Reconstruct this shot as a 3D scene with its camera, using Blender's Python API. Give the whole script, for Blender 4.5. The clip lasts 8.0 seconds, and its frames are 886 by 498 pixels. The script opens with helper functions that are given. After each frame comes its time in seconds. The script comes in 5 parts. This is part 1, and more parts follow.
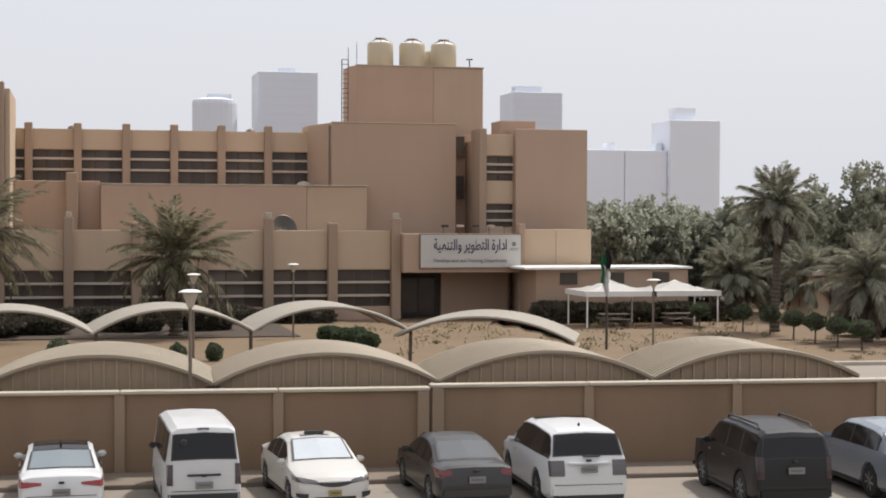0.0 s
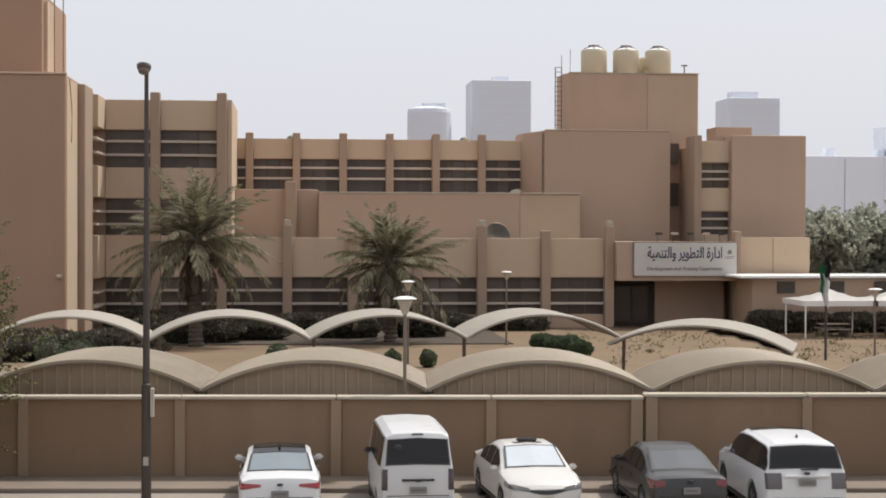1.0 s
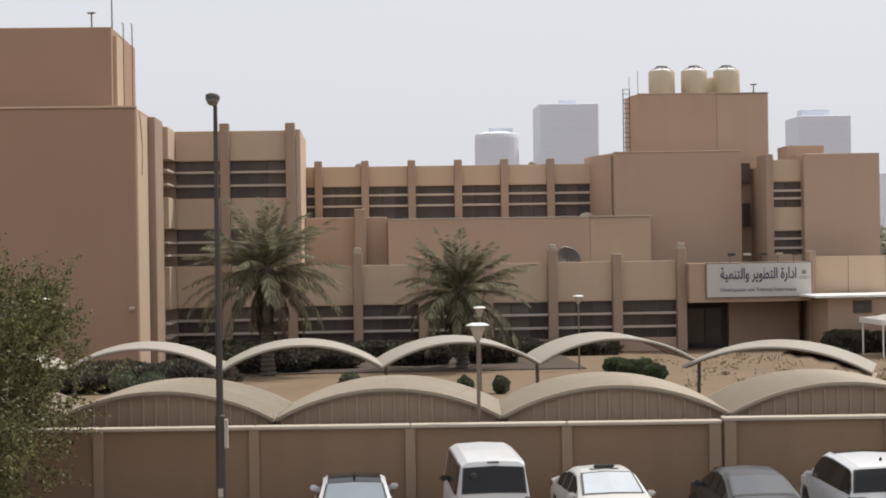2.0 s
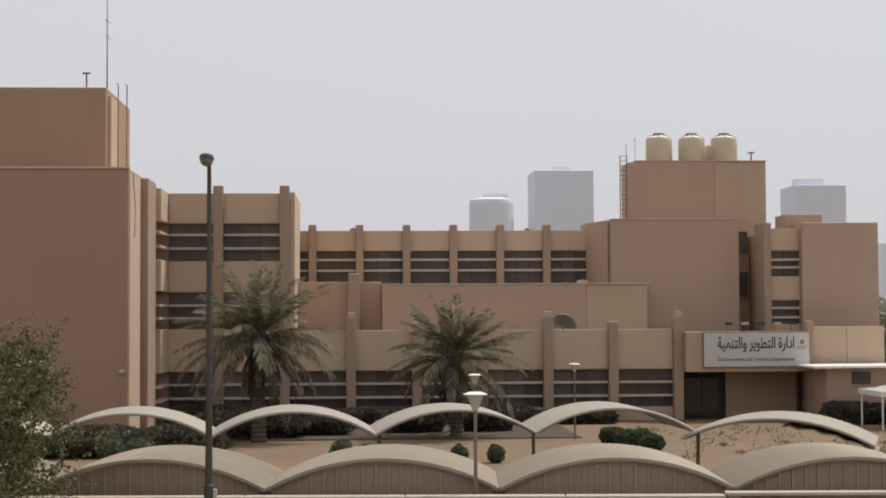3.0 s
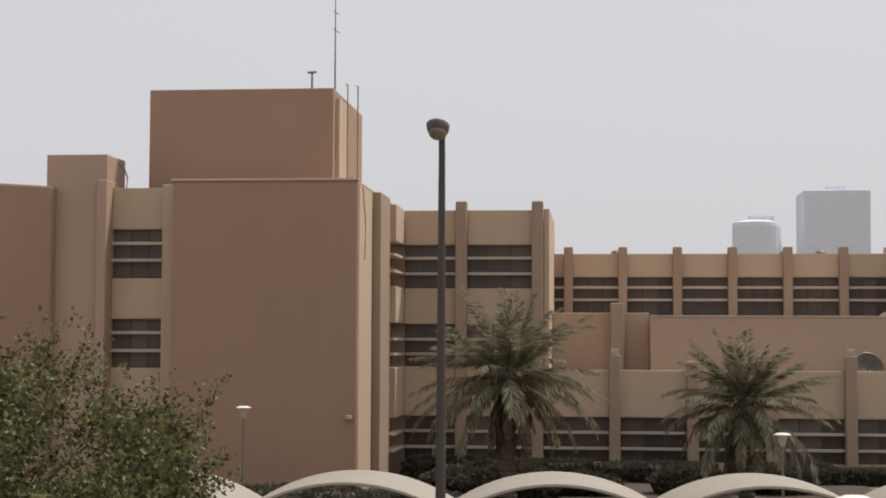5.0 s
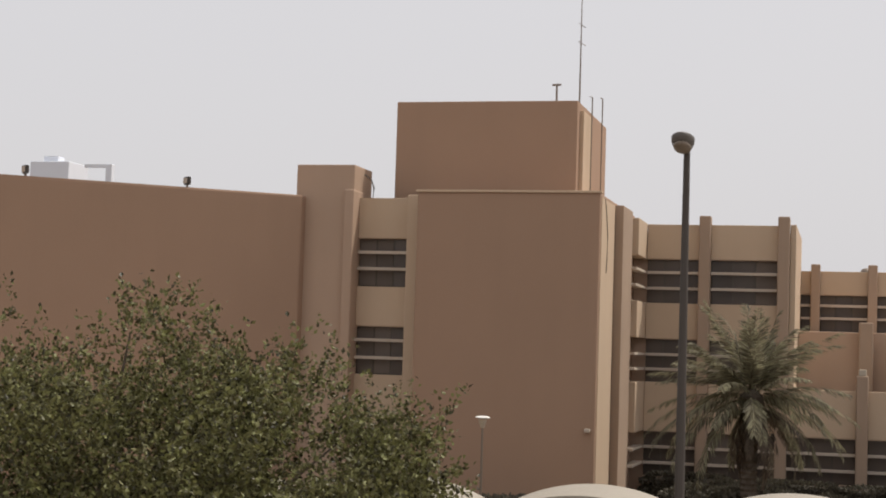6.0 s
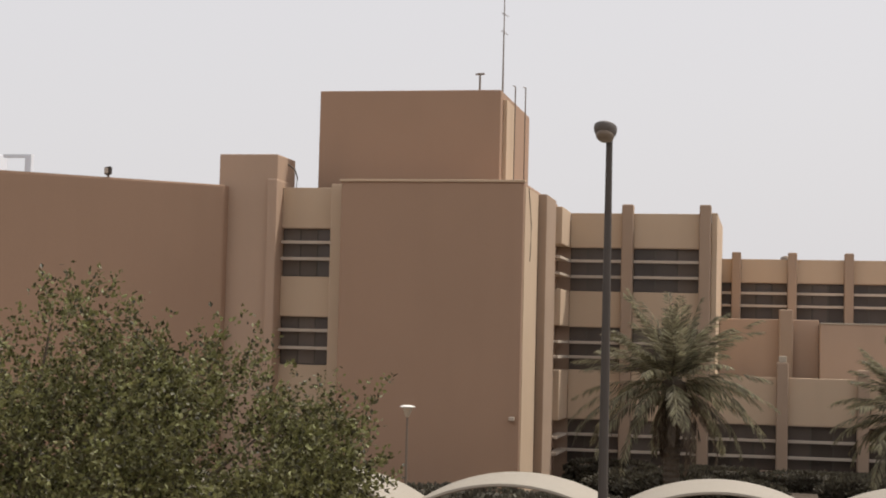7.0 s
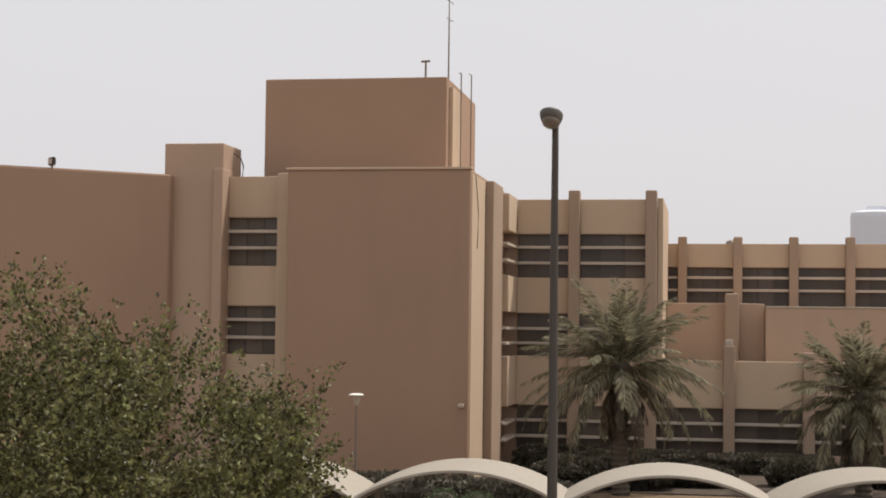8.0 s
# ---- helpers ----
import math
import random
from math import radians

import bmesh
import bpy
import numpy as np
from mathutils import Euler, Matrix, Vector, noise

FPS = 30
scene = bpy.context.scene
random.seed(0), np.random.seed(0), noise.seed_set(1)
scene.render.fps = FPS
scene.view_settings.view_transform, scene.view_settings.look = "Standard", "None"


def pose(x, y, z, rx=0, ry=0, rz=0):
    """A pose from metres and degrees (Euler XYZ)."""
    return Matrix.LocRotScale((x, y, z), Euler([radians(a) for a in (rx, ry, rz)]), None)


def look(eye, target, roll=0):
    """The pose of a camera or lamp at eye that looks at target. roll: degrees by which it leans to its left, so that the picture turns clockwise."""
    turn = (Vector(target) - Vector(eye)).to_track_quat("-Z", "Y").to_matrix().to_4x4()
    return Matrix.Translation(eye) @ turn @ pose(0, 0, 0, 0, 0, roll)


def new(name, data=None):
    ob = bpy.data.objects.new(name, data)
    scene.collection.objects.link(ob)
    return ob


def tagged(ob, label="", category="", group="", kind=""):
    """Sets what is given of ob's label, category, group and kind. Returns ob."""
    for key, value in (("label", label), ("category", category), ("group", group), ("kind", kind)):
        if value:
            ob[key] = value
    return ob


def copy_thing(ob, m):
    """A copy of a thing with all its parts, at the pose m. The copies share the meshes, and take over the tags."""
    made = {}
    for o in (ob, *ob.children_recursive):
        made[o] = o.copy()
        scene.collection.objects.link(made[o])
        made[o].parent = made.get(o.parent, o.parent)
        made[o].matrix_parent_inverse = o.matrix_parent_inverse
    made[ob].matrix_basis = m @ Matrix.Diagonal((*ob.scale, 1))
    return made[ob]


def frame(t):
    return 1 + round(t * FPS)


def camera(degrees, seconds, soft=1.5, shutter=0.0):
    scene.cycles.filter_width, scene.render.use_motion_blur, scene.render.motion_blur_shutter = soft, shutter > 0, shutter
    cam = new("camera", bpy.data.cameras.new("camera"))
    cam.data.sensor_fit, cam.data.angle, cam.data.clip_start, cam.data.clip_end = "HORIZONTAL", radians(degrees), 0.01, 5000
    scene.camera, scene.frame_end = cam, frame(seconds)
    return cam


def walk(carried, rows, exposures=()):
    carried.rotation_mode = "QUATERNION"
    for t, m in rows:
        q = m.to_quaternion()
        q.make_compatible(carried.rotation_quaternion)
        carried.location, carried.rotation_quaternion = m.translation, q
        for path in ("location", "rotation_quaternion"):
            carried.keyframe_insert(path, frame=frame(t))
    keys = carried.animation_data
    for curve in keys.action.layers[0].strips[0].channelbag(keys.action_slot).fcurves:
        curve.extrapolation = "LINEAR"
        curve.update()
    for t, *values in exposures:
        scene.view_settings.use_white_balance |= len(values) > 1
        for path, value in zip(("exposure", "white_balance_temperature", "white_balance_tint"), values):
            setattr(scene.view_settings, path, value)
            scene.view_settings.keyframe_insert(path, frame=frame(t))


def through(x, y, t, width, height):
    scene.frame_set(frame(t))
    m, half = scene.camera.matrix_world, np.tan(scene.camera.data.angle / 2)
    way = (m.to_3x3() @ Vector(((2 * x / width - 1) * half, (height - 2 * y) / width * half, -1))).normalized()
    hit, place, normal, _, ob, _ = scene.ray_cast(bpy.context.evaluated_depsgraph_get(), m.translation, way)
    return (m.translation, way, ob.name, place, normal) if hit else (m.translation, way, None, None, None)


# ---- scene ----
cam = camera(31.1, 8.0, soft=1.9)

ROWS = [
    # seconds, x, y, z, heading, pitch, roll (degrees)
    (0.0, 1.18, -14.94, 6.58, 12.956, -1.191, 0.236),
    (0.5, 1.18, -14.94, 6.58, 8.307, -1.293, 0.386),
    (1.0, 1.18, -14.94, 6.58, 5.299, -0.942, 0.208),
    (1.5, 1.18, -14.94, 6.58, 2.024, -0.424, -0.216),
    (1.7, 1.17, -14.89, 6.58, 2.707, -0.402, -1.101),
    (2.8, 1.08, -13.70, 6.62, 3.281, 1.970, 0.020),
    (3.0, 1.07, -13.65, 6.62, 3.094, 2.337, -0.271),
    (3.1, 1.04, -13.25, 6.64, 3.082, 2.540, -0.268),
    (3.2, 0.80, -10.16, 6.74, 3.368, 2.642, -0.313),
    (3.3, 0.50, -6.38, 6.88, 3.661, 2.852, -0.318),
    (3.4, 0.21, -2.69, 7.01, 4.090, 3.018, -0.455),
    (3.5, 0.03, -0.40, 7.09, 4.670, 2.824, -0.732),
    (4.0, 0.00, 0.00, 7.10, 4.090, 2.649, -0.694),
    (4.5, 0.00, 0.00, 7.10, -0.033, 2.823, 0.134),
    (5.0, 0.00, 0.00, 7.10, -5.684, 3.317, 0.235),
    (5.2, 0.00, 0.00, 7.10, -7.436, 3.320, 0.371),
    (6.3, 0.00, 0.00, 7.10, -15.309, 3.611, 2.063),
    (6.5, 0.00, 0.00, 7.10, -14.217, 3.391, 2.012),
    (7.0, 0.00, 0.00, 7.10, -11.640, 3.301, 1.403),
    (7.5, 0.00, 0.00, 7.10, -10.159, 2.773, 1.198),
    (8.0, 0.00, 0.00, 7.10, -9.740, 2.885, 0.712),
]


def aim(x, y, z, heading, pitch, roll):
    h, p = radians(heading), radians(pitch)
    ahead = Vector((math.sin(h) * math.cos(p), math.cos(h) * math.cos(p), math.sin(p)))
    eye = Vector((x, y, z))
    return look(eye, eye + ahead * 10, roll)


walk(cam, [(r[0], aim(*r[1:])) for r in ROWS],
     exposures=[(0.0, 0.24, 6300, 10), (1.7, 0.24, 6320, 10), (3.0, 0.0, 6440, 10), (5.2, 0.0, 6500, 10), (6.3, 0.10, 6700, 11), (8.0, 0.16, 6680, 11)])

# ---- world and light ----
SUN_ELEVATION, SUN_AZIMUTH = radians(60), radians(55)   # azimuth from +y towards +x
world = bpy.data.worlds.new("hazy_sky")
scene.world = world
world.use_nodes = True
wn, wl = world.node_tree.nodes, world.node_tree.links
wn.clear()
sky = wn.new("ShaderNodeTexSky")
sky.sky_type = "NISHITA"
sky.sun_disc = False
sky.sun_elevation, sky.sun_rotation = SUN_ELEVATION, SUN_AZIMUTH
sky.air_density, sky.dust_density, sky.ozone_density = 1.0, 8.0, 1.0
veil = wn.new("ShaderNodeMix")
veil.data_type = "RGBA"
veil.inputs["Factor"].default_value = 0.82
veil.inputs[7].default_value = (7.45, 7.45, 7.75, 1)
background = wn.new("ShaderNodeBackground")
background.inputs["Strength"].default_value = 0.1
world_out = wn.new("ShaderNodeOutputWorld")
wl.new(sky.outputs[0], veil.inputs[6])
wl.new(veil.outputs[2], background.inputs["Color"])
wl.new(background.outputs[0], world_out.inputs["Surface"])

sun_data = bpy.data.lights.new("sun", "SUN")
sun_data.energy, sun_data.angle, sun_data.color = 3.0, radians(3), (1.0, 0.95, 0.87)
sun = new("sun", sun_data)
toward_sun = Vector((math.sin(SUN_AZIMUTH) * math.cos(SUN_ELEVATION), math.cos(SUN_AZIMUTH) * math.cos(SUN_ELEVATION), math.sin(SUN_ELEVATION)))
sun.matrix_world = look(toward_sun * 200, (0, 0, 0))

# ---- materials ----


def material(name, color, rough=0.8, metal=0.0, vary=0.12, size=1.5, bump=0.15, grain=30.0, streaks=0.0, dust=0.0, coat=0.0, piece=0.0):
    """A surface with two scales of colour variation, fine relief, and, where wanted, vertical streaks, dust and a shift from piece to piece."""
    m = bpy.data.materials.new(name)
    m.use_nodes = True
    n, l = m.node_tree.nodes, m.node_tree.links
    b = n["Principled BSDF"]
    b.inputs["Roughness"].default_value = rough
    b.inputs["Metallic"].default_value = metal
    b.inputs["Coat Weight"].default_value = coat
    b.inputs["Coat Roughness"].default_value = 0.06
    where = n.new("ShaderNodeTexCoord")

    def cloud(scale, detail, stretch=None):
        t = n.new("ShaderNodeTexNoise")
        t.inputs["Scale"].default_value, t.inputs["Detail"].default_value = scale, detail
        if stretch:
            s = n.new("ShaderNodeMapping")
            s.inputs["Scale"].default_value = stretch
            l.new(where.outputs["Object"], s.inputs[0])
            l.new(s.outputs[0], t.inputs["Vector"])
        else:
            l.new(where.outputs["Object"], t.inputs["Vector"])
        return t.outputs["Fac"]

    def sums(op, a, c):
        s = n.new("ShaderNodeMath")
        s.operation = op
        for socket, value in zip(s.inputs, (a, c)):
            if isinstance(value, (int, float)):
                socket.default_value = value
            else:
                l.new(value, socket)
        return s.outputs[0]

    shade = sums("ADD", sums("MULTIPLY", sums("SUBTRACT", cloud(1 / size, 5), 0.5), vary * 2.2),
                 sums("MULTIPLY", sums("SUBTRACT", cloud(grain, 3), 0.5), vary * 0.9))
    if streaks:
        run = cloud(1.0, 2, (0.9, 0.9, 0.10))
        shade = sums("ADD", shade, sums("MULTIPLY", sums("MINIMUM", sums("SUBTRACT", run, 0.52), 0.0), streaks * 3))
    if piece:
        info = n.new("ShaderNodeObjectInfo")
        shade = sums("ADD", shade, sums("MULTIPLY", sums("SUBTRACT", info.outputs["Random"], 0.5), piece))
    tint = n.new("ShaderNodeHueSaturation")
    tint.inputs["Color"].default_value = (*color, 1)
    l.new(sums("ADD", shade, 1.0), tint.inputs["Value"])
    out = tint.outputs[0]
    if dust:
        mix = n.new("ShaderNodeMix")
        mix.data_type = "RGBA"
        mix.inputs[7].default_value = (0.42, 0.35, 0.26, 1)
        l.new(sums("MULTIPLY", cloud(1.3, 6), dust), mix.inputs["Factor"])
        l.new(out, mix.inputs[6])
        out = mix.outputs[2]
    l.new(out, b.inputs["Base Color"])
    if bump:
        relief = n.new("ShaderNodeBump")
        relief.inputs["Strength"].default_value = bump
        relief.inputs["Distance"].default_value = 0.02
        l.new(cloud(grain, 6), relief.inputs["Height"])
        l.new(relief.outputs[0], b.inputs["Normal"])
    return m


STUCCO = material("brown_stucco", (0.437, 0.309, 0.224), 0.9, vary=0.06, size=4, streaks=0.05, bump=0.25, grain=14)
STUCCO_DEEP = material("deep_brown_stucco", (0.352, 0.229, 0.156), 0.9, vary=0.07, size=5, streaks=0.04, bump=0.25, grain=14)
# paler copy of STUCCO that paints the brighter, sunlit faces
STUCCO_MID = material("sunlit_tone_stucco", (0.45, 0.333, 0.236), 0.9, vary=0.06, size=3, streaks=0.05, bump=0.2, grain=15)
# tan paint of parapets and spandrels; also paints sunlight on right-hand returns
STUCCO_LIGHT = material("tan_and_sunlit_stucco", (0.53, 0.40, 0.282), 0.9, vary=0.06, size=3, streaks=0.05, bump=0.2, grain=16, piece=0.06)
FIN = material("brown_fin_stucco", (0.37, 0.268, 0.193), 0.9, vary=0.08, size=2, streaks=0.1, bump=0.2, grain=18, piece=0.06)
RAIL = material("pale_concrete_rail", (0.50, 0.42, 0.34), 0.75, vary=0.10, size=1, bump=0.1, piece=0.08)
# pane base lifted above black to paint the haze before the windows
GLASS = material("dark_window_glass", (0.10, 0.080, 0.067), 0.2, vary=0.3, size=2, bump=0.0, piece=0.5)
BLIND = material("drawn_blind", (0.13, 0.104, 0.086), 0.8, vary=0.15, size=1, bump=0.1, piece=0.4)
METAL_FRAME = material("bronze_aluminium", (0.09, 0.075, 0.06), 0.45, 0.6, vary=0.1, bump=0.0)
GLASS.node_tree.nodes["Principled BSDF"].inputs["Specular IOR Level"].default_value = 0.25
# shade of recesses and rooms behind windows, put in as a near-black surface
DARK = material("painted_recess_shade", (0.055, 0.046, 0.04), 0.9, vary=0.2)
ROOF = material("dusty_roof", (0.42, 0.36, 0.28), 0.95, vary=0.15, size=3)
SAND = material("garden_sand", (0.178, 0.122, 0.071), 0.97, vary=0.22, size=3.5, bump=0.6, grain=6)
ASPHALT = material("dusty_asphalt", (0.24, 0.208, 0.178), 0.93, vary=0.16, size=4, bump=0.4, grain=25, dust=0.35)
# dirt and the shade at the wall's foot, both in one dark tone
KERB = material("dirty_shade_toned_kerb", (0.205, 0.165, 0.128), 0.92, vary=0.18, size=1.5, bump=0.3)
CONCRETE = material("pale_concrete", (0.42, 0.37, 0.31), 0.9, vary=0.14, size=2, bump=0.3)
FENCE = material("boundary_wall_render", (0.235, 0.157, 0.099), 0.92, vary=0.08, size=3, streaks=0.12, bump=0.25, grain=15)
FENCE_TRIM = material("boundary_wall_trim", (0.285, 0.205, 0.138), 0.9, vary=0.08, size=2, streaks=0.1, bump=0.2)
COPING = material("pale_coping", (0.45, 0.39, 0.31), 0.85, vary=0.1, size=1, bump=0.2, piece=0.08)
SHEET = material("cream_roof_sheet", (0.145, 0.118, 0.088), 0.8, 0.0, vary=0.10, size=2, bump=0.1, dust=0.45, piece=0.05)
# ribs paler than the sheet between them
SHEET_RIB = material("pale_sheet_rib", (0.30, 0.248, 0.182), 0.7, 0.0, vary=0.10, size=2, bump=0.1, dust=0.3, piece=0.08)
GABLE_RIB = material("gable_sheet_lap", (0.37, 0.285, 0.20), 0.7, vary=0.08, size=1, bump=0.05, piece=0.1)
SHEET_PALE = material("pale_roof_sheet", (0.33, 0.30, 0.255), 0.75, 0.0, vary=0.10, size=2, bump=0.1, dust=0.35, piece=0.05)
GABLE = material("tan_ribbed_sheet", (0.275, 0.20, 0.134), 0.7, 0.0, vary=0.08, size=2, bump=0.05, dust=0.3)
STEEL = material("painted_steel", (0.20, 0.16, 0.125), 0.55, 0.3, vary=0.12, bump=0.05)
POLE_DARK = material("dark_pole_paint", (0.06, 0.049, 0.041), 0.6, 0.1, vary=0.15, bump=0.05)
WHITE = material("white_paint", (0.78, 0.76, 0.72), 0.5, vary=0.05, bump=0.03)
TANK = material("cream_tank_plastic", (0.55, 0.47, 0.33), 0.5, vary=0.06, size=1, bump=0.03)
SIGN_BOARD = material("white_sign_board", (0.53, 0.505, 0.465), 0.5, vary=0.05, bump=0.0)
SIGN_BLUE = material("sign_navy_lettering", (0.03, 0.031, 0.075), 0.5, vary=0.05, bump=0.0)
SIGN_GREY = material("sign_grey_lettering", (0.20, 0.19, 0.20), 0.5, vary=0.05, bump=0.0)
# skyline colours: pale blue haze painted into the base, not the cladding's own
HAZE_NEAR = material("hazed_tower_cladding", (0.71, 0.745, 0.81), 0.9, vary=0.03, size=12, bump=0.0, grain=0.3)
HAZE_FAR = material("hazed_tower_pale_cladding", (0.82, 0.85, 0.91), 0.9, vary=0.03, size=12, bump=0.0, grain=0.3)
HAZE_GLASS = material("hazed_tower_glazing", (0.695, 0.73, 0.795), 0.8, vary=0.03, size=12, bump=0.0, grain=0.3)
BARK = material("palm_bark", (0.10, 0.08, 0.06), 0.95, vary=0.3, size=0.4, bump=0.8, grain=9)
WOOD = material("tree_bark", (0.13, 0.10, 0.075), 0.95, vary=0.3, size=0.4, bump=0.7, grain=12)


def leafy(name, color, spread=0.35, through=0.25, rough=0.55, gloss=0.25):
    m = bpy.data.materials.new(name)
    m.use_nodes = True
    n, l = m.node_tree.nodes, m.node_tree.links
    b = n["Principled BSDF"]
    b.inputs["Roughness"].default_value = rough
    b.inputs["Specular IOR Level"].default_value = gloss
    geo = n.new("ShaderNodeNewGeometry")
    tint = n.new("ShaderNodeHueSaturation")
    tint.inputs["Color"].default_value = (*color, 1)
    span = n.new("ShaderNodeMapRange")
    span.inputs["To Min"].default_value, span.inputs["To Max"].default_value = 1 - spread, 1 + spread
    hue = n.new("ShaderNodeMapRange")
    hue.inputs["To Min"].default_value, hue.inputs["To Max"].default_value = 0.475, 0.515
    l.new(geo.outputs["Random Per Island"], span.inputs["Value"])
    l.new(span.outputs[0], tint.inputs["Value"])
    l.new(geo.outputs["Random Per Island"], hue.inputs["Value"])
    l.new(hue.outputs[0], tint.inputs["Hue"])
    l.new(tint.outputs[0], b.inputs["Base Color"])
    glow = n.new("ShaderNodeBsdfTranslucent")
    l.new(tint.outputs[0], glow.inputs["Color"])
    mix = n.new("ShaderNodeMixShader")
    mix.inputs[0].default_value = through
    l.new(b.outputs[0], mix.inputs[1])
    l.new(glow.outputs[0], mix.inputs[2])
    l.new(mix.outputs[0], n["Material Output"].inputs["Surface"])
    return m


LEAF = leafy("tree_leaf", (0.132, 0.128, 0.050), 0.8, 0.28, 0.48, 0.32)
PALM_LEAF = leafy("palm_leaflet", (0.22, 0.203, 0.132), 0.55, 0.42)
# paler copy of PALM_LEAF: haze over the farther palms is in the colour
PALM_HAZED = leafy("hazed_palm_leaflet", (0.29, 0.285, 0.215), 0.35, 0.45)
PALM_DRY = leafy("dry_palm_leaflet", (0.13, 0.105, 0.078), 0.4, 0.35)
HEDGE_LEAF = leafy("hedge_leaf", (0.10, 0.09, 0.066), 0.4)
TOPIARY_LEAF = leafy("topiary_leaf", (0.10, 0.13, 0.07), 0.4)
# far foliage: the haze before it is mixed into this pale base
FAR_LEAF = leafy("hazed_far_leaf", (0.36, 0.367, 0.292), 0.08, 0.65)
DRY_GRASS = leafy("dry_shrub_leaf", (0.20, 0.17, 0.09), 0.4)

# ---- building helpers ----


def thing(name, label, category, group="", kind="", at=None):
    ob = new(name)
    ob.empty_display_size = 0.2
    if at is not None:
        ob.matrix_world = at
    return tagged(ob, label, category, group, kind)


def part(name, bm, mat, parent, label="", smooth=False):
    if isinstance(bm, bmesh.types.BMesh):
        data = bpy.data.meshes.new(name)
        bm.to_mesh(data)
        bm.free()
    else:
        data = bm
    if mat and not data.materials:
        data.materials.append(mat)
    if smooth:
        for p in data.polygons:
            p.use_smooth = True
    ob = new(name, data)
    if parent:
        ob.parent = parent
    if label:
        ob["label"] = label
    return ob


def add_box(bm, x0, x1, y0, y1, z0, z1):
    v = [bm.verts.new(p) for p in ((x0, y0, z0), (x1, y0, z0), (x1, y1, z0), (x0, y1, z0), (x0, y0, z1), (x1, y0, z1), (x1, y1, z1), (x0, y1, z1))]
    return [bm.faces.new([v[i] for i in f]) for f in ((3, 2, 1, 0), (4, 5, 6, 7), (0, 1, 5, 4), (1, 2, 6, 5), (2, 3, 7, 6), (3, 0, 4, 7))]


def box(name, x0, x1, y0, y1, z0, z1, mat, parent, label="", bevel=0.03):
    bm = bmesh.new()
    add_box(bm, x0, x1, y0, y1, z0, z1)
    if bevel:
        bmesh.ops.bevel(bm, geom=bm.edges[:], offset=bevel, segments=2, affect="EDGES", profile=0.6)
    return part(name, bm, mat, parent, label)


def prism(name, outline, z0, z1, mat, parent, label="", bevel=0.03):
    """A solid over a plan outline, given counter-clockwise."""
    bm = bmesh.new()
    low = [bm.verts.new((x, y, z0)) for x, y in outline]
    high = [bm.verts.new((x, y, z1)) for x, y in outline]
    k = len(outline)
    bm.faces.new(low[::-1])
    bm.faces.new(high)
    for i in range(k):
        bm.faces.new((low[i], low[(i + 1) % k], high[(i + 1) % k], high[i]))
    if bevel:
        bmesh.ops.bevel(bm, geom=bm.edges[:], offset=bevel, segments=2, affect="EDGES", profile=0.6)
    return part(name, bm, mat, parent, label)


def add_tube(bm, points, radii, sides=8, cap=True):
    """A tapered tube along points."""
    rings = []
    pts = [Vector(p) for p in points]
    for i, p in enumerate(pts):
        d = (pts[min(i + 1, len(pts) - 1)] - pts[max(i - 1, 0)]).normalized()
        q = d.to_track_quat("Z", "Y")
        r = radii[i] if isinstance(radii, (list, tuple)) else radii
        rings.append([bm.verts.new(p + q @ Vector((r * math.cos(a), r * math.sin(a), 0))) for a in [2 * math.pi * k / sides for k in range(sides)]])
    for a, c in zip(rings, rings[1:]):
        for k in range(sides):
            bm.faces.new((a[k], a[(k + 1) % sides], c[(k + 1) % sides], c[k]))
    if cap:
        bm.faces.new(rings[0][::-1])
        bm.faces.new(rings[-1])


def add_lathe(bm, profile, sides=20, centre=(0, 0, 0)):
    """A body of revolution from (radius, height) pairs, bottom to top."""
    cx, cy, cz = centre
    rings = [[bm.verts.new((cx + max(r, 1e-4) * math.cos(2 * math.pi * k / sides), cy + max(r, 1e-4) * math.sin(2 * math.pi * k / sides), cz + z)) for k in range(sides)] for r, z in profile]
    for a, c in zip(rings, rings[1:]):
        for k in range(sides):
            bm.faces.new((a[k], a[(k + 1) % sides], c[(k + 1) % sides], c[k]))
    bm.faces.new(rings[0][::-1])
    bm.faces.new(rings[-1])


# ---- ground ----
bm = bmesh.new()
GROUND = 2500
xs = [-GROUND, -200, -60, -30, 0, 30, 60, 100, 250, GROUND]
ys = [-300, -60, 0, 22, 45, 60, 75, 90, 130, 300, GROUND]
grid = [[bm.verts.new((x, y, 0)) for x in xs] for y in ys]
for a, c in zip(grid, grid[1:]):
    for i in range(len(xs) - 1):
        bm.faces.new((a[i], a[i + 1], c[i + 1], c[i]))
tagged(part("ground", bm, SAND, None), "dry tan sand of the garden, reaching the horizon", "ground", kind="structure")

TILT = -3.8
LOT = pose(5.82, 25.44, 0, 0, 0, TILT)     # the car park's own axes: u along the wall, v away from the camera


def lot(u, v, z=0.0, turn=0.0):
    return LOT @ pose(u, v, z, 0, 0, turn)


def slab(name, u0, u1, v0, v1, z0, z1, mat, label, category, bevel=0.02):
    bm = bmesh.new()
    add_box(bm, u0, u1, v0, v1, z0, z1)
    if bevel:
        bmesh.ops.bevel(bm, geom=bm.edges[:], offset=bevel, segments=1, affect="EDGES")
    ob = part(name, bm, mat, None)
    ob.matrix_world = LOT
    return tagged(ob, label, category, kind="structure")


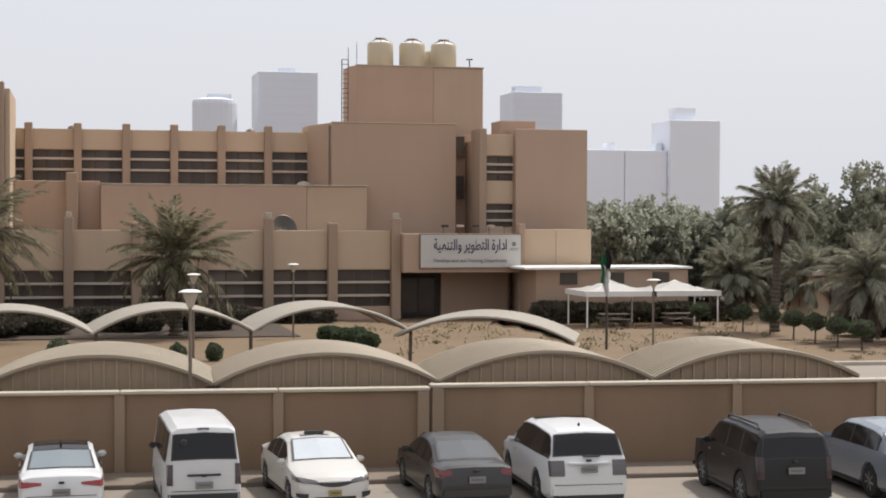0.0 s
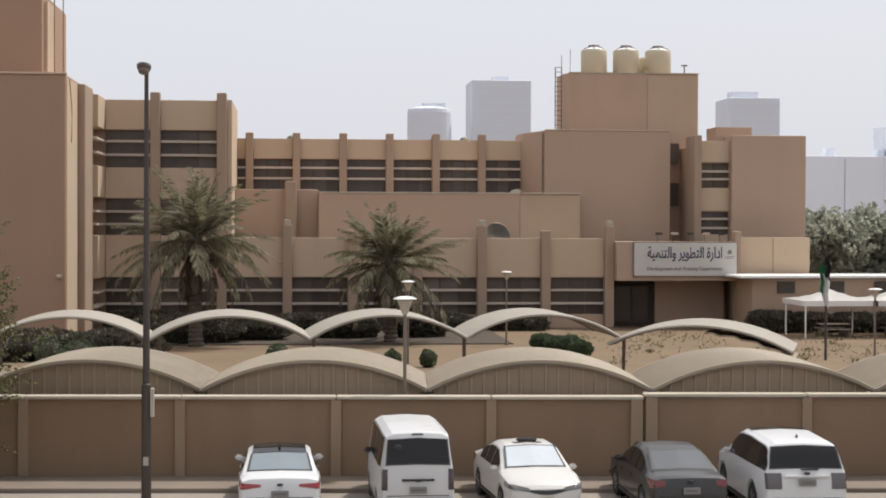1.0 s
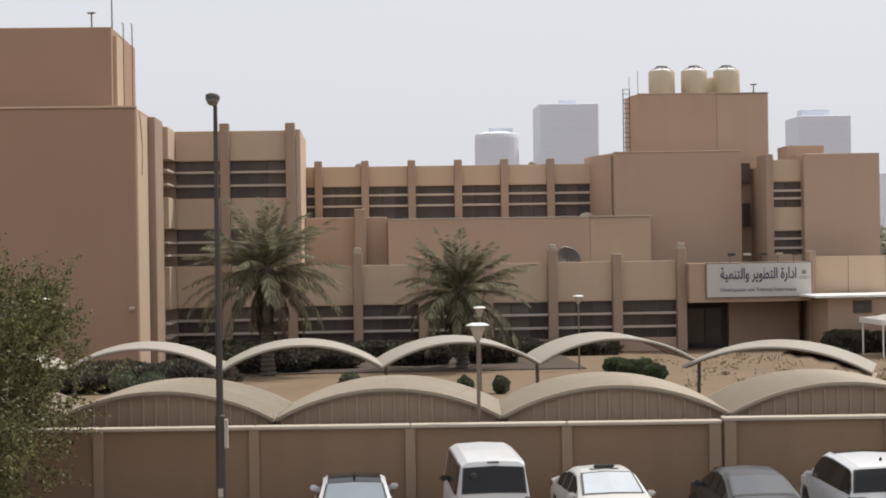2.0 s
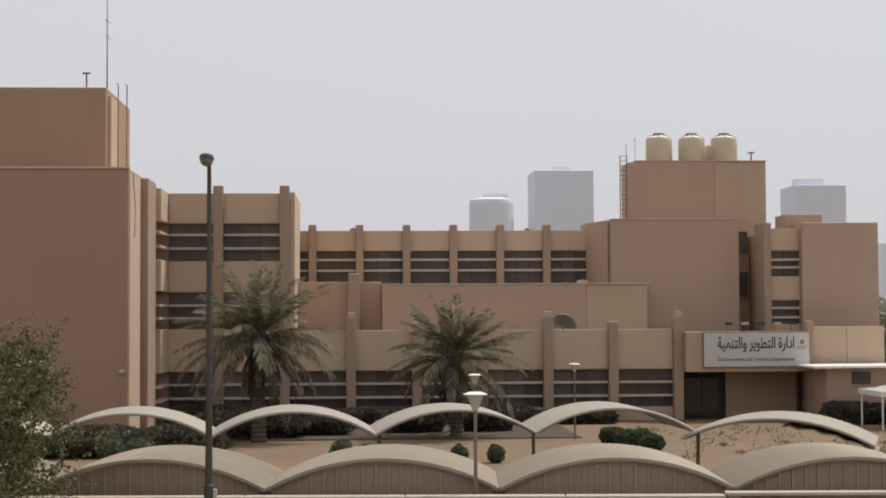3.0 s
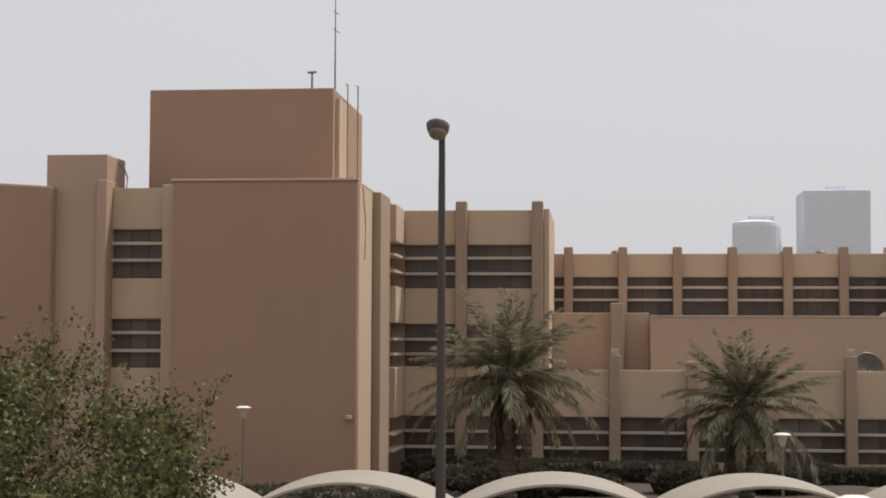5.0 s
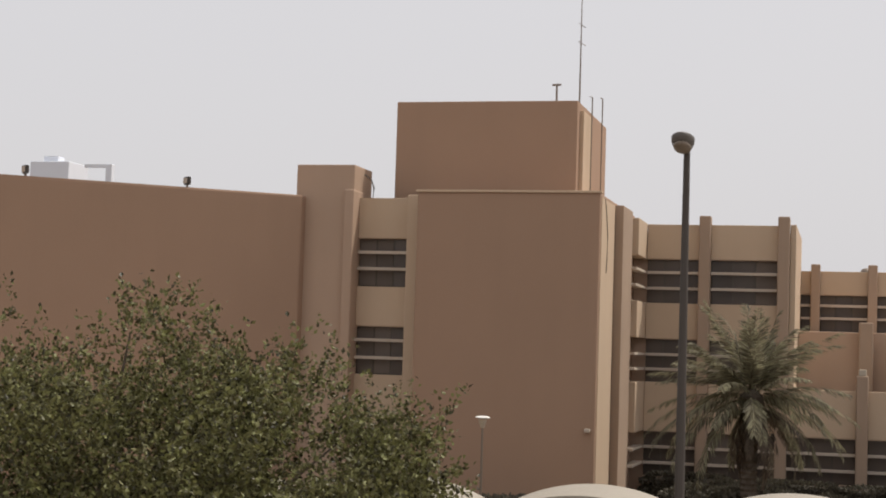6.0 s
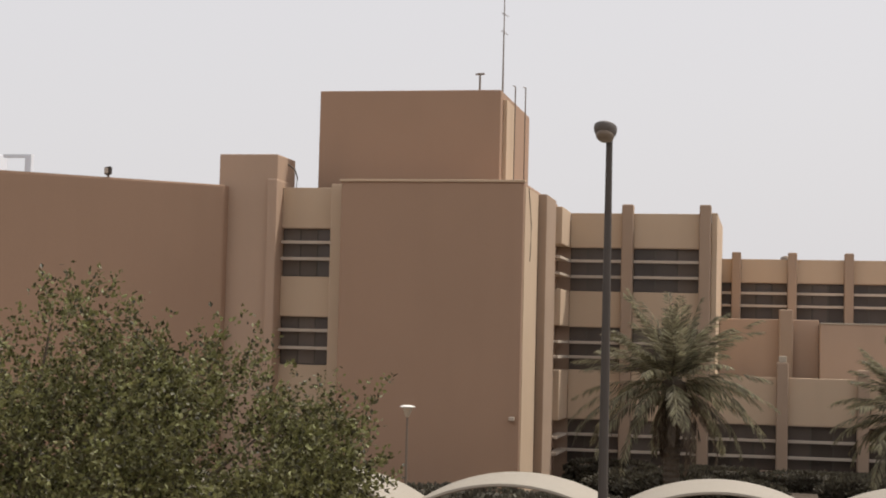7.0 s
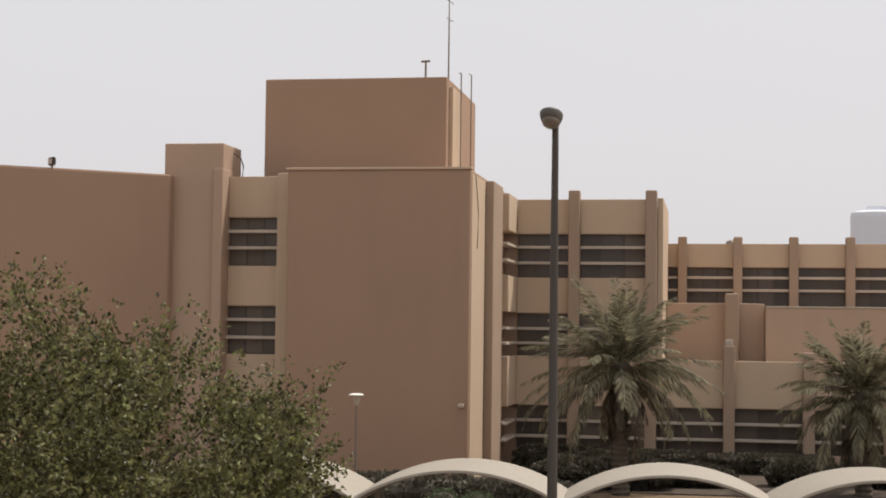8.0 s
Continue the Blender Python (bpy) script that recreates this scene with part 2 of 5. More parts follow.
slab("car_park", -70, 60, -38, -2.0, -0.3, 0.012, ASPHALT, "dusty grey asphalt of the roadside car park", "asphalt")
slab("pavement", -70, 60, -2.0, -0.16, -0.3, 0.13, KERB, "low dirty concrete kerb strip along the boundary wall, shade in its colour", "kerb")
slab("lane", -60, 18, 5.6, 18.2, -0.3, 0.02, ASPHALT, "asphalt lane between the two rows of carports", "lane")
slab("inner_road", 17.5, 80, 20.6, 26.0, -0.3, 0.03, ASPHALT, "dusty asphalt drive beyond the carports", "drive")
slab("kerb", 17.5, 80, 26.0, 26.4, -0.3, 0.2, CONCRETE, "pale concrete kerb along the garden", "kerb")

# bed soil, darkened further to paint the shadows lying on this ground
SOIL = material("shade_darkened_bed_soil", (0.072, 0.053, 0.038), 0.97, vary=0.3, size=1.2, bump=0.8, grain=9)
bm = bmesh.new()
add_box(bm, -11.0, 13.0, 70.6, 83.5, -0.2, 0.06)
bmesh.ops.bevel(bm, geom=bm.edges[:], offset=0.04, segments=2, affect="EDGES")
tagged(part("planting_bed", bm, SOIL, None), "earth bed with shrubs along the office windows, shade in its dark colour", "planting bed", kind="structure")

# ---- boundary wall ----
fence = thing("boundary_wall", "tan rendered boundary wall with pilasters and a pale coping", "wall", kind="structure", at=LOT)
STEP = 4.25
box("wall_panel", -62, STEP, -0.1, 0.1, 0, 2.08, FENCE, fence)
box("wall_panel", STEP, 50, -0.1, 0.1, 0, 2.15, FENCE, fence)
for k in range(-14, 2):
    u = 0.35 + 3.95 * k
    if u < STEP - 0.5:
        box("pilaster", u - 0.13, u + 0.13, -0.19, -0.102, 0, 2.08, FENCE_TRIM, fence, bevel=0.015)
for u in (STEP - 0.18, STEP + 0.2):
    box("pilaster", u - 0.15, u + 0.15, -0.20, -0.102, 0, 2.08 if u < STEP else 2.15, FENCE_TRIM, fence, bevel=0.015)
for k in range(1, 11):
    u = STEP + 0.15 + 4.05 * k
    box("pilaster", u - 0.13, u + 0.13, -0.19, -0.102, 0, 2.15, FENCE_TRIM, fence, bevel=0.015)
for k in range(-15, 1):
    a, c = max(0.35 + 3.95 * k, -62), min(0.35 + 3.95 * (k + 1), STEP)
    box("coping", a + 0.01, c - 0.01, -0.22, 0.2, 2.084, 2.17, COPING, fence, bevel=0.03)
for k in range(0, 10):
    a = STEP + (0.15 + 4.05 * k if k else 0)
    box("coping", a + 0.01, STEP + 0.15 + 4.05 * (k + 1) - 0.01, -0.22, 0.2, 2.154, 2.24, COPING, fence, bevel=0.03)

# ---- office building ----
office = thing("office_building", "brown stucco office building of three storeys with vertical fins and banded windows", "building", kind="structure")
F = 84.0


def rails(x0, x1, y, heights, parent=None):
    for z in heights:
        box("rail", x0, x1, y - 0.10, y + 0.10, z - 0.075, z + 0.075, RAIL, parent or office, bevel=0.015)


def glazing(x0, x1, y, z0, z1, seed, panes=3):
    """A recessed band of dark panes in thin frames, some with a drawn blind."""
    rng = random.Random(seed)
    step = (x1 - x0) / panes
    for k in range(panes):
        a = x0 + k * step
        w = box("window", a, a + step, y + 0.30, y + 0.34, z0, z1, METAL_FRAME, office, bevel=0)
        bm = bmesh.new()
        add_box(bm, a + 0.05, a + step - 0.05, y + 0.27, y + 0.295, z0 + 0.05, z1 - 0.05)
        part("pane", bm, BLIND if rng.random() < 0.3 else GLASS, w)


def storey(x0, x1, y, z0, z1, rail_z, seed, panes=3):
    glazing(x0, x1, y, z0, z1, seed, panes)
    rails(x0, x1, y, rail_z)
    box("soffit", x0, x1, y + 0.02, y + 0.36, z1 - 0.002, z1 + 0.03, STUCCO, office, bevel=0)


# the front wing: one storey along the garden, fins every four metres
FINS = [-7.37 + 4.03 * k for k in range(8)]
for i, x in enumerate(FINS):
    tall = i < 2
    top = 14.5 if tall else (6.42 if i in (2, 5, 7) else 6.12)
    box("fin", x - 0.3, x + 0.3, F - 0.42, F + 0.36, 0, top, FIN, office, "vertical stucco fin", 0.08)
    if top == 6.42:
        post_top = box("bulkhead_lamp", x - 0.2, x + 0.2, F - 0.3, F + 0.1, top - 0.002, top + 0.33, COPING, office, "small lamp box on a fin", 0.05)
for a, c in zip([-10.6] + FINS, FINS):
    x0, x1 = a + 0.302, c - 0.302
    if a == -10.6:
        x0 = -10.4
    panes = 3 if x1 - x0 > 2.6 else 2
    seed = int(a * 10)
    storey(x0, x1, F, 0.85, 3.17, (2.38, 1.55), seed, panes)
    box("base_wall", x0, x1, F, F + 0.36, 0, 0.85, STUCCO, office)
    if c < -3:
        box("spandrel", x0, x1, F, F + 0.36, 3.2, 5.76, STUCCO_LIGHT, office)
        storey(x0, x1, F, 5.76, 8.0, (7.2, 6.43), seed + 1, panes)
        box("spandrel", x0, x1, F, F + 0.36, 8.03, 9.9, STUCCO_LIGHT, office)
        storey(x0, x1, F, 9.9, 12.2, (11.5, 10.67), seed + 2, panes)
        box("parapet", x0, x1, F, F + 0.36, 12.23, 14.05, STUCCO_LIGHT, office)
    else:
        box("parapet", x0, x1, F, F + 0.36, 3.2, 5.63, STUCCO_LIGHT, office)
# body of the tall end and its roof
box("wall", -11.5, -2.95, F + 0.37, 93.4, 0, 13.6, STUCCO, office)
box("wall", -3.02, -2.72, F - 0.1, 93.4, 5.65, 14.1, STUCCO_LIGHT, office, "end wall with a sunlit tone in its stucco")
box("roof", -2.9, 21.1, F + 0.37, 87.3, 4.9, 5.1, ROOF, office)
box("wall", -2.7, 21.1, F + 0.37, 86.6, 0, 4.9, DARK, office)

# the middle block behind the front wing
box("wall", 2.65, 15.6, 87.0, 93.0, 4.0, 8.48, STUCCO, office, bevel=0.06)
box("wall", 15.602, 19.56, 87.06, 93.0, 4.0, 8.47, STUCCO_MID, office, "middle block end in stucco toned as sunlit", 0.06)
box("roof_coping", 2.64, 19.66, 86.96, 87.3, 8.472, 8.55, COPING, office, "pale coping", 0.02)
box("wall", -2.7, 2.64, 89.0, 93.0, 4.0, 8.72, STUCCO, office, bevel=0.06)
box("fin", 0.5, 1.25, 88.3, 89.0, 4.0, 9.25, FIN, office, bevel=0.1)

# the long upper facade
B = 93.0
UPPER = [-1.90 + 3.142 * k for k in range(6)]
for x in UPPER:
    box("fin", x - 0.26, x + 0.26, B - 0.40, B + 0.36, 8.6, 12.6, FIN, office, "vertical stucco fin", 0.08)
for a, c in zip([-2.98] + UPPER, UPPER + [16.80]):
    x0, x1 = a + 0.262, c - 0.262
    storey(x0, x1, B, 8.6, 10.85, (10.26, 9.54), int(a * 7) + 5, 3 if x1 - x0 > 1.5 else 1)
    box("parapet", x0, x1, B, B + 0.36, 10.88, 12.22, STUCCO_LIGHT, office)
box("wall", -2.7, 16.7, B + 0.37, 108, 0, 11.9, STUCCO, office)

# stair block, tower, and the right-hand block
prism("wall", [(17.5, 88.5), (25.85, 88.5), (25.85, 95.0), (16.4, 95.0), (16.52, 93.0)], 0, 12.68, STUCCO, office, "blank stucco stair block", 0.07)
box("roof_coping", 17.46, 25.9, 88.46, 88.8, 12.672, 12.74, STUCCO_LIGHT, office, bevel=0.02)
box("downpipe", 17.3, 17.4, 88.75, 88.85, 5.0, 12.5, STEEL, office, bevel=0.02)
prism("wall", [(19.38, 93.0), (19.71, 92.0), (25.05, 92.0), (25.05, 95.6), (19.38, 95.6)], 0, 16.8, STUCCO, office, bevel=0.06)
box("wall", 25.052, 28.6, 92.05, 95.6, 0, 16.79, STUCCO_MID, office, "tower half in stucco toned as sunlit", 0.06)
box("roof_coping", 19.66, 28.65, 91.96, 92.3, 16.792, 16.86, COPING, office, "pale coping", 0.02)
prism("wall", [(25.84, 90.0), (27.7, 90.9), (27.7, 92.04), (25.84, 92.04)], 0, 12.1, STUCCO, office, bevel=0.02)
box("fin", 26.98, 27.48, 86.6, 89.0, 0, 12.35, FIN, office, bevel=0.08)
box("parapet", 27.48, 29.45, 87.2, 87.6, 10.6, 12.0, STUCCO_LIGHT, office)
storey(27.48, 29.45, 87.2, 8.95, 10.55, (10.0, 9.5), 91, 2)
box("spandrel", 27.48, 29.45, 87.2, 87.6, 7.42, 8.93, STUCCO_LIGHT, office)
storey(27.48, 29.45, 87.2, 5.9, 7.38, (6.9, 6.3), 92, 2)
box("spandrel", 27.48, 29.45, 87.2, 87.6, 3.0, 5.88, STUCCO_LIGHT, office)
box("wall", 27.0, 29.45, 87.62, 95, 0, 11.6, STUCCO, office, bevel=0)
box("wall", 29.45, 34.42, 86.6, 96.0, 0, 12.36, STUCCO, office, bevel=0.09)
box("roof_hatch", 28.9, 31.35, 88.5, 91.0, 11.5, 13.0, STUCCO, office, bevel=0.06)
for x, z0, z1 in ((26.1, 10.6, 11.95), (26.1, 7.75, 9.3)):
    w = box("window", x, x + 0.68, 89.98, 90.4, z0, z1, METAL_FRAME, office, bevel=0)
    box("pane", x + 0.05, x + 0.63, 89.95, 89.975, z0 + 0.05, z1 - 0.05, GLASS, w, bevel=0)

# right end of the front wing, entrance and its canopy wall
box("fin", 28.85, 29.3, F - 0.4, F + 0.36, 0, 6.1, FIN, office, "vertical stucco fin", 0.08)
for a, c in ((29.3, 31.43), (31.47, 33.85)):
    box("parapet", a, c, F, F + 0.36, 3.3, 5.73, STUCCO_LIGHT, office)
box("wall", 29.3, 33.85, F + 0.02, 86.5, 0, 3.29, STUCCO, office)
box("wall", 31.43, 31.47, F + 0.05, 86.5, 3.3, 5.6, STUCCO, office, bevel=0)
box("canopy_beam", 21.14, 28.845, F - 1.1, F + 0.36, 3.0, 5.45, STUCCO, office, bevel=0.05)
box("wall", 24.3, 28.85, F + 2.1, 86.5, 0, 3.28, STUCCO, office, "shaded stucco wall under the entrance canopy")
# dark sheet standing in for the shade of the entrance recess
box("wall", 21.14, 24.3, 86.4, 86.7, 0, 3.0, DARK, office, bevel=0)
door = box("door", 21.6, 24.0, 86.3, 86.39, 0.02, 2.6, DARK, office, "dark entrance door", 0.02)
for k in range(2):
    box("pane", 21.72 + 1.12 * k, 22.74 + 1.12 * k, 86.27, 86.298, 0.3, 2.5, GLASS, door, bevel=0)
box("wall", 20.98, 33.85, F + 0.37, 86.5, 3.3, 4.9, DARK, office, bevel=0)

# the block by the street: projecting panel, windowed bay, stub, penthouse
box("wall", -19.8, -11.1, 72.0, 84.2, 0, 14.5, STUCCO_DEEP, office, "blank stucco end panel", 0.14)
# thin pale slab: sunlight on the panel's side, as colour
box("wall", -11.098, -11.07, 72.3, 76.5, 0, 14.3, STUCCO_LIGHT, office, "return of the end panel with sunlight in its colour", 0)
box("roof_coping", -19.85, -11.05, 71.92, 72.3, 14.46, 14.57, STUCCO_LIGHT, office, "pale coping", 0.02)
box("fin", -11.1, -10.66, 76.6, 80.0, 0, 14.35, FIN, office, bevel=0.06)
box("wall", -11.1, -10.42, 80.6, 84.2, 12.2, 14.1, STUCCO_LIGHT, office, bevel=0.05)
box("wall", -11.1, -10.42, 80.6, 84.2, 8.03, 9.9, STUCCO_LIGHT, office, bevel=0.05)
box("wall", -11.1, -10.42, 80.6, 84.2, 3.2, 5.76, STUCCO_LIGHT, office, bevel=0.05)
for z in (11.5, 10.67, 7.2, 6.43, 2.38, 1.55):
    box("rail", -10.9, -10.42, 80.0, 84.0, z - 0.07, z + 0.07, RAIL, office, bevel=0.015)
D0 = 74.0
storey(-23.25, -20.6, D0, 10.05, 12.37, (11.7, 10.9), 31, 3)
storey(-23.25, -20.6, D0, 5.8, 8.1, (7.45, 6.6), 32, 3)
storey(-23.25, -20.6, D0, 0.9, 3.2, (2.4, 1.6), 33, 3)
box("parapet", -23.25, -20.6, D0, D0 + 0.36, 12.4, 14.36, STUCCO_LIGHT, office)
box("spandrel", -23.25, -20.6, D0, D0 + 0.36, 8.13, 10.04, STUCCO_LIGHT, office)
box("spandrel", -23.25, -20.6, D0, D0 + 0.36, 3.23, 5.79, STUCCO_LIGHT, office)
box("base_wall", -23.25, -20.6, D0, D0 + 0.36, 0, 0.9, STUCCO_LIGHT, office)
box("wall", -20.6, -19.8, 73.2, 84, 0, 14.45, STUCCO_LIGHT, office, bevel=0.05)
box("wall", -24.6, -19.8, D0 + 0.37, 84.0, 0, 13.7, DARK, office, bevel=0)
box("fin", -23.75, -23.25, 73.0, 75, 0, 14.68, STUCCO, office, bevel=0.08)
box("wall", -26.26, -23.3, 73.2, 76.1, 0, 15.9, STUCCO, office, "stucco stair stub", 0.07)
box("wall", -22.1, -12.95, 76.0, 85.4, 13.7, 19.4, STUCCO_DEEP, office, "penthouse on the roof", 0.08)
# penthouse side, likewise paler to paint the sun on it
box("wall", -12.95, -12.75, 76.7, 79.3, 14.4, 19.0, STUCCO_LIGHT, office, bevel=0.02)
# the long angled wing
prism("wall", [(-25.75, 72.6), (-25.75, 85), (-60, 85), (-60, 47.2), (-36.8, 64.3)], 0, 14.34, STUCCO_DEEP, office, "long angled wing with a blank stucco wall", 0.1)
box("wall_camera", -11.55, -11.3, 71.7, 71.99, 3.55, 3.72, RAIL, office, "small camera on the end panel", 0.03)
bm = bmesh.new()
add_tube(bm, [(-22.75, 74.5, 14.35), (-22.7, 74.5, 14.9), (-22.85, 74.5, 15.3), (-23.2, 74.5, 15.55)], 0.035, 6)
part("cable", bm, METAL_FRAME, office, "loose cable beside the stair stub")
bm = bmesh.new()
add_tube(bm, [(-11.05, 73.2, 14.3), (-11.03, 73.6, 13.4), (-11.04, 74.1, 12.6), (-11.04, 74.0, 11.6), (-11.04, 73.8, 10.9)], 0.018, 6)
part("cable", bm, METAL_FRAME, office, "loose cable down the panel's side")
# ---- carports ----


def arch(bm, u0, u1, v0, v1, z_low, rise, thick, ribs, crest=0.085):
    """A shallow ribbed vault between u0 and u1, with real thickness."""
    span, n = u1 - u0, 28
    half = span / 2
    radius = (half * half + rise * rise) / (2 * rise)
    a = math.asin(min(1, half / radius))

    def at(s, off):
        g = -a + 2 * a * s
        r = radius + off
        return (u0 + half + r * math.sin(g), z_low + rise - radius + r * math.cos(g))

    tops, lows = [], []
    count = ribs * 4
    for j in range(count + 1):
        v = v0 + (v1 - v0) * j / count
        up = crest if j % 4 in (1, 2) else 0.0
        tops.append([bm.verts.new((at(i / n, thick + up)[0], v, at(i / n, thick + up)[1])) for i in range(n + 1)])
    for j in (0, 1):
        v = (v0, v1)[j]
        lows.append([bm.verts.new((at(i / n, 0)[0], v, at(i / n, 0)[1])) for i in range(n + 1)])
    for r, s in zip(tops, tops[1:]):
        for i in range(n):
            bm.faces.new((r[i], r[i + 1], s[i + 1], s[i]))
    for i in range(n):
        bm.faces.new((lows[0][i + 1], lows[0][i], lows[1][i], lows[1][i + 1]))
        bm.faces.new((lows[0][i], lows[0][i + 1], tops[0][i + 1], tops[0][i]))
        bm.faces.new((lows[1][i + 1], lows[1][i], tops[-1][i], tops[-1][i + 1]))
    return at


def front_carport():
    """One bay of the front row: ribbed vault, a gable of upright sheets, posts."""
    w = 5.87
    bay = thing("carport", "cream corrugated barrel-vault carport with a tan ribbed gable", "carport", "front row of carports")
    bm = bmesh.new()
    arch(bm, -w / 2 + 0.04, w / 2 - 0.04, 0.0, 4.3, 2.16, 0.74, 0.04, 1, 0.0)
    part("roof_sheet", bm, SHEET, bay)
    for k in range(16):
        v = -0.02 + 0.274 * k
        bm = bmesh.new()
        arch(bm, -w / 2 + 0.045, w / 2 - 0.045, v, v + 0.14, 2.203, 0.74, 0.075, 1, 0.012)
        part("roof_rib", bm, SHEET_RIB, bay)
    count = 17
    for k in range(count):
        a, c = -w / 2 + 0.18 + (w - 0.36) * k / count, -w / 2 + 0.18 + (w - 0.36) * (k + 1) / count

        def under(u):
            h, r = w / 2 - 0.04, 0.74
            radius = (h * h + r * r) / (2 * r)
            return 2.16 + r - radius + math.sqrt(radius * radius - u * u) - 0.012
        bm = bmesh.new()
        xs = (a, a + 0.05, a + 0.15, a + 0.25, c)
        ys = (0.145, 0.145, 0.145, 0.145, 0.145)
        low = [bm.verts.new((x, y, 1.55)) for x, y in zip(xs, ys)]
        high = [bm.verts.new((x, y, under(x))) for x, y in zip(xs, ys)]
        lowb = [bm.verts.new((x, y + 0.02, 1.55)) for x, y in zip(xs, ys)]
        highb = [bm.verts.new((x, y + 0.02, under(x))) for x, y in zip(xs, ys)]
        for i in range(4):
            bm.faces.new((low[i], low[i + 1], high[i + 1], high[i]))
            bm.faces.new((lowb[i + 1], lowb[i], highb[i], highb[i + 1]))
            bm.faces.new((high[i], high[i + 1], highb[i + 1], highb[i]))
        bm.faces.new((lowb[0], low[0], high[0], highb[0]))
        bm.faces.new((low[4], lowb[4], highb[4], high[4]))
        part("gable_sheet", bm, GABLE, bay)
        bm = bmesh.new()
        add_box(bm, a - 0.018, a + 0.018, 0.09, 0.143, 1.55, under(a) - 0.01)
        part("gable_lap", bm, GABLE_RIB, bay)
    for v in (0.3, 4.0):
        bm = bmesh.new()
        add_tube(bm, [(-w / 2, v, 0), (-w / 2, v, 2.2)], 0.06, 8)
        part("post", bm, STEEL, bay)
        bm = bmesh.new()
        add_box(bm, -w / 2 + 0.05, w / 2 - 0.05, v - 0.04, v + 0.04, 2.06, 2.15)
        part("tie_beam", bm, STEEL, bay)
    return bay


def back_carport(w=5.8):
    """One bay of the back row: an open shallow vault on slim posts."""
    bay = thing("carport", "open cream barrel-vault carport on slim steel posts", "carport", "back row of carports")
    bm = bmesh.new()
    arch(bm, -w / 2 + 0.03, w / 2 - 0.03, -2.1, 2.1, 2.06, 0.88, 0.07, 12, 0.04)
    part("roof_sheet", bm, SHEET_PALE, bay)
    for v in (-1.9, 1.9):
        bm = bmesh.new()
        h, r = w / 2 - 0.1, 0.86
        radius = (h * h + r * r) / (2 * r)
        pts = [(-h + 2 * h * i / 16, v, 2.09 + r - radius + math.sqrt(radius ** 2 - (-h + 2 * h * i / 16) ** 2)) for i in range(17)]
        add_tube(bm, pts, 0.05, 6)
        part("arch_rib", bm, STEEL, bay)
    for u in (-w / 2 + 0.3,):
        bm = bmesh.new()
        add_tube(bm, [(u, 0.6, 0), (u, 0.6, 2.25)], 0.075, 8)
        part("post", bm, STEEL, bay)
        bm = bmesh.new()
        add_tube(bm, [(u, -1.9, 2.16), (u, 1.9, 2.16)], 0.055, 6)
        part("bracket", bm, STEEL, bay)
    return bay


first = front_carport()
FRONT_U = [-1.26 - 5.87 / 2 + 5.87 * k for k in range(-4, 4)]
first.matrix_world = lot(FRONT_U[0] + 5.87, 0.75)
for u in FRONT_U[2:]:
    copy_thing(first, lot(u, 0.75))
second = back_carport(6.1)
BACK = [(-7.5 + 6.1 * k, 48.0 + 0.3 * k) for k in range(-2, 5)]
second.matrix_world = pose(*BACK[0], 0, 0, 0, 2.8)
for x, y in BACK[1:-1]:
    copy_thing(second, pose(x, y, 0, 0, 0, 2.8))
end_bay = back_carport(7.2)
end_bay.matrix_world = pose(17.5, 47.8, -0.38, 0, 1.2, -20)
tagged(end_bay, "wider end bay of the open cream carports, turned outward")
bm = bmesh.new()
curve = [(0.2 + 0.29 * i, 2.72 - 0.062 * (0.2 + 0.29 * i) ** 2 + 0.05 * math.sin(2.1 * i)) for i in range(13)]
rows = [[bm.verts.new((u, v, z - d)) for u, z in curve] for v, d in ((-2.05, 0), (1.2, 0.05), (1.2, 0.08), (-2.05, 0.06))]
for a, c in zip(rows, rows[1:] + rows[:1]):
    for i in range(12):
        bm.faces.new((a[i], a[i + 1], c[i + 1], c[i]))
bmesh.ops.recalc_face_normals(bm, faces=bm.faces[:])
part("loose_sheet", bm, GABLE, end_bay, "sagging dull sheet under the vault")
# ---- plants ----


def mesh_of(name, verts, faces, mat):
    data = bpy.data.meshes.new(name)
    data.from_pydata([tuple(map(float, v)) for v in verts], [], faces)
    data.materials.append(mat)
    return data


def leaf_cloud(name, centres, along, length, width, mat, rng, jitter=0.35):
    """One diamond-shaped leaf at each centre, pointing roughly along the given ways."""
    c = np.asarray(centres, float)
    n = len(c)
    a = np.asarray(along, float) + rng.normal(0, jitter, (n, 3))
    a /= np.linalg.norm(a, axis=1)[:, None]
    s = np.cross(a, rng.normal(0, 1, (n, 3)))
    s /= np.linalg.norm(s, axis=1)[:, None] + 1e-9
    size = rng.uniform(0.65, 1.3, (n, 1))
    l, w = length * size, width * size
    droop = np.cross(a, s) * l * 0.12
    v = np.stack([c, c + a * l * 0.45 + s * w + droop, c + a * l, c + a * l * 0.45 - s * w + droop], 1).reshape(-1, 3)
    return mesh_of(name, v, [(4 * i, 4 * i + 1, 4 * i + 2, 4 * i + 3) for i in range(n)], mat)


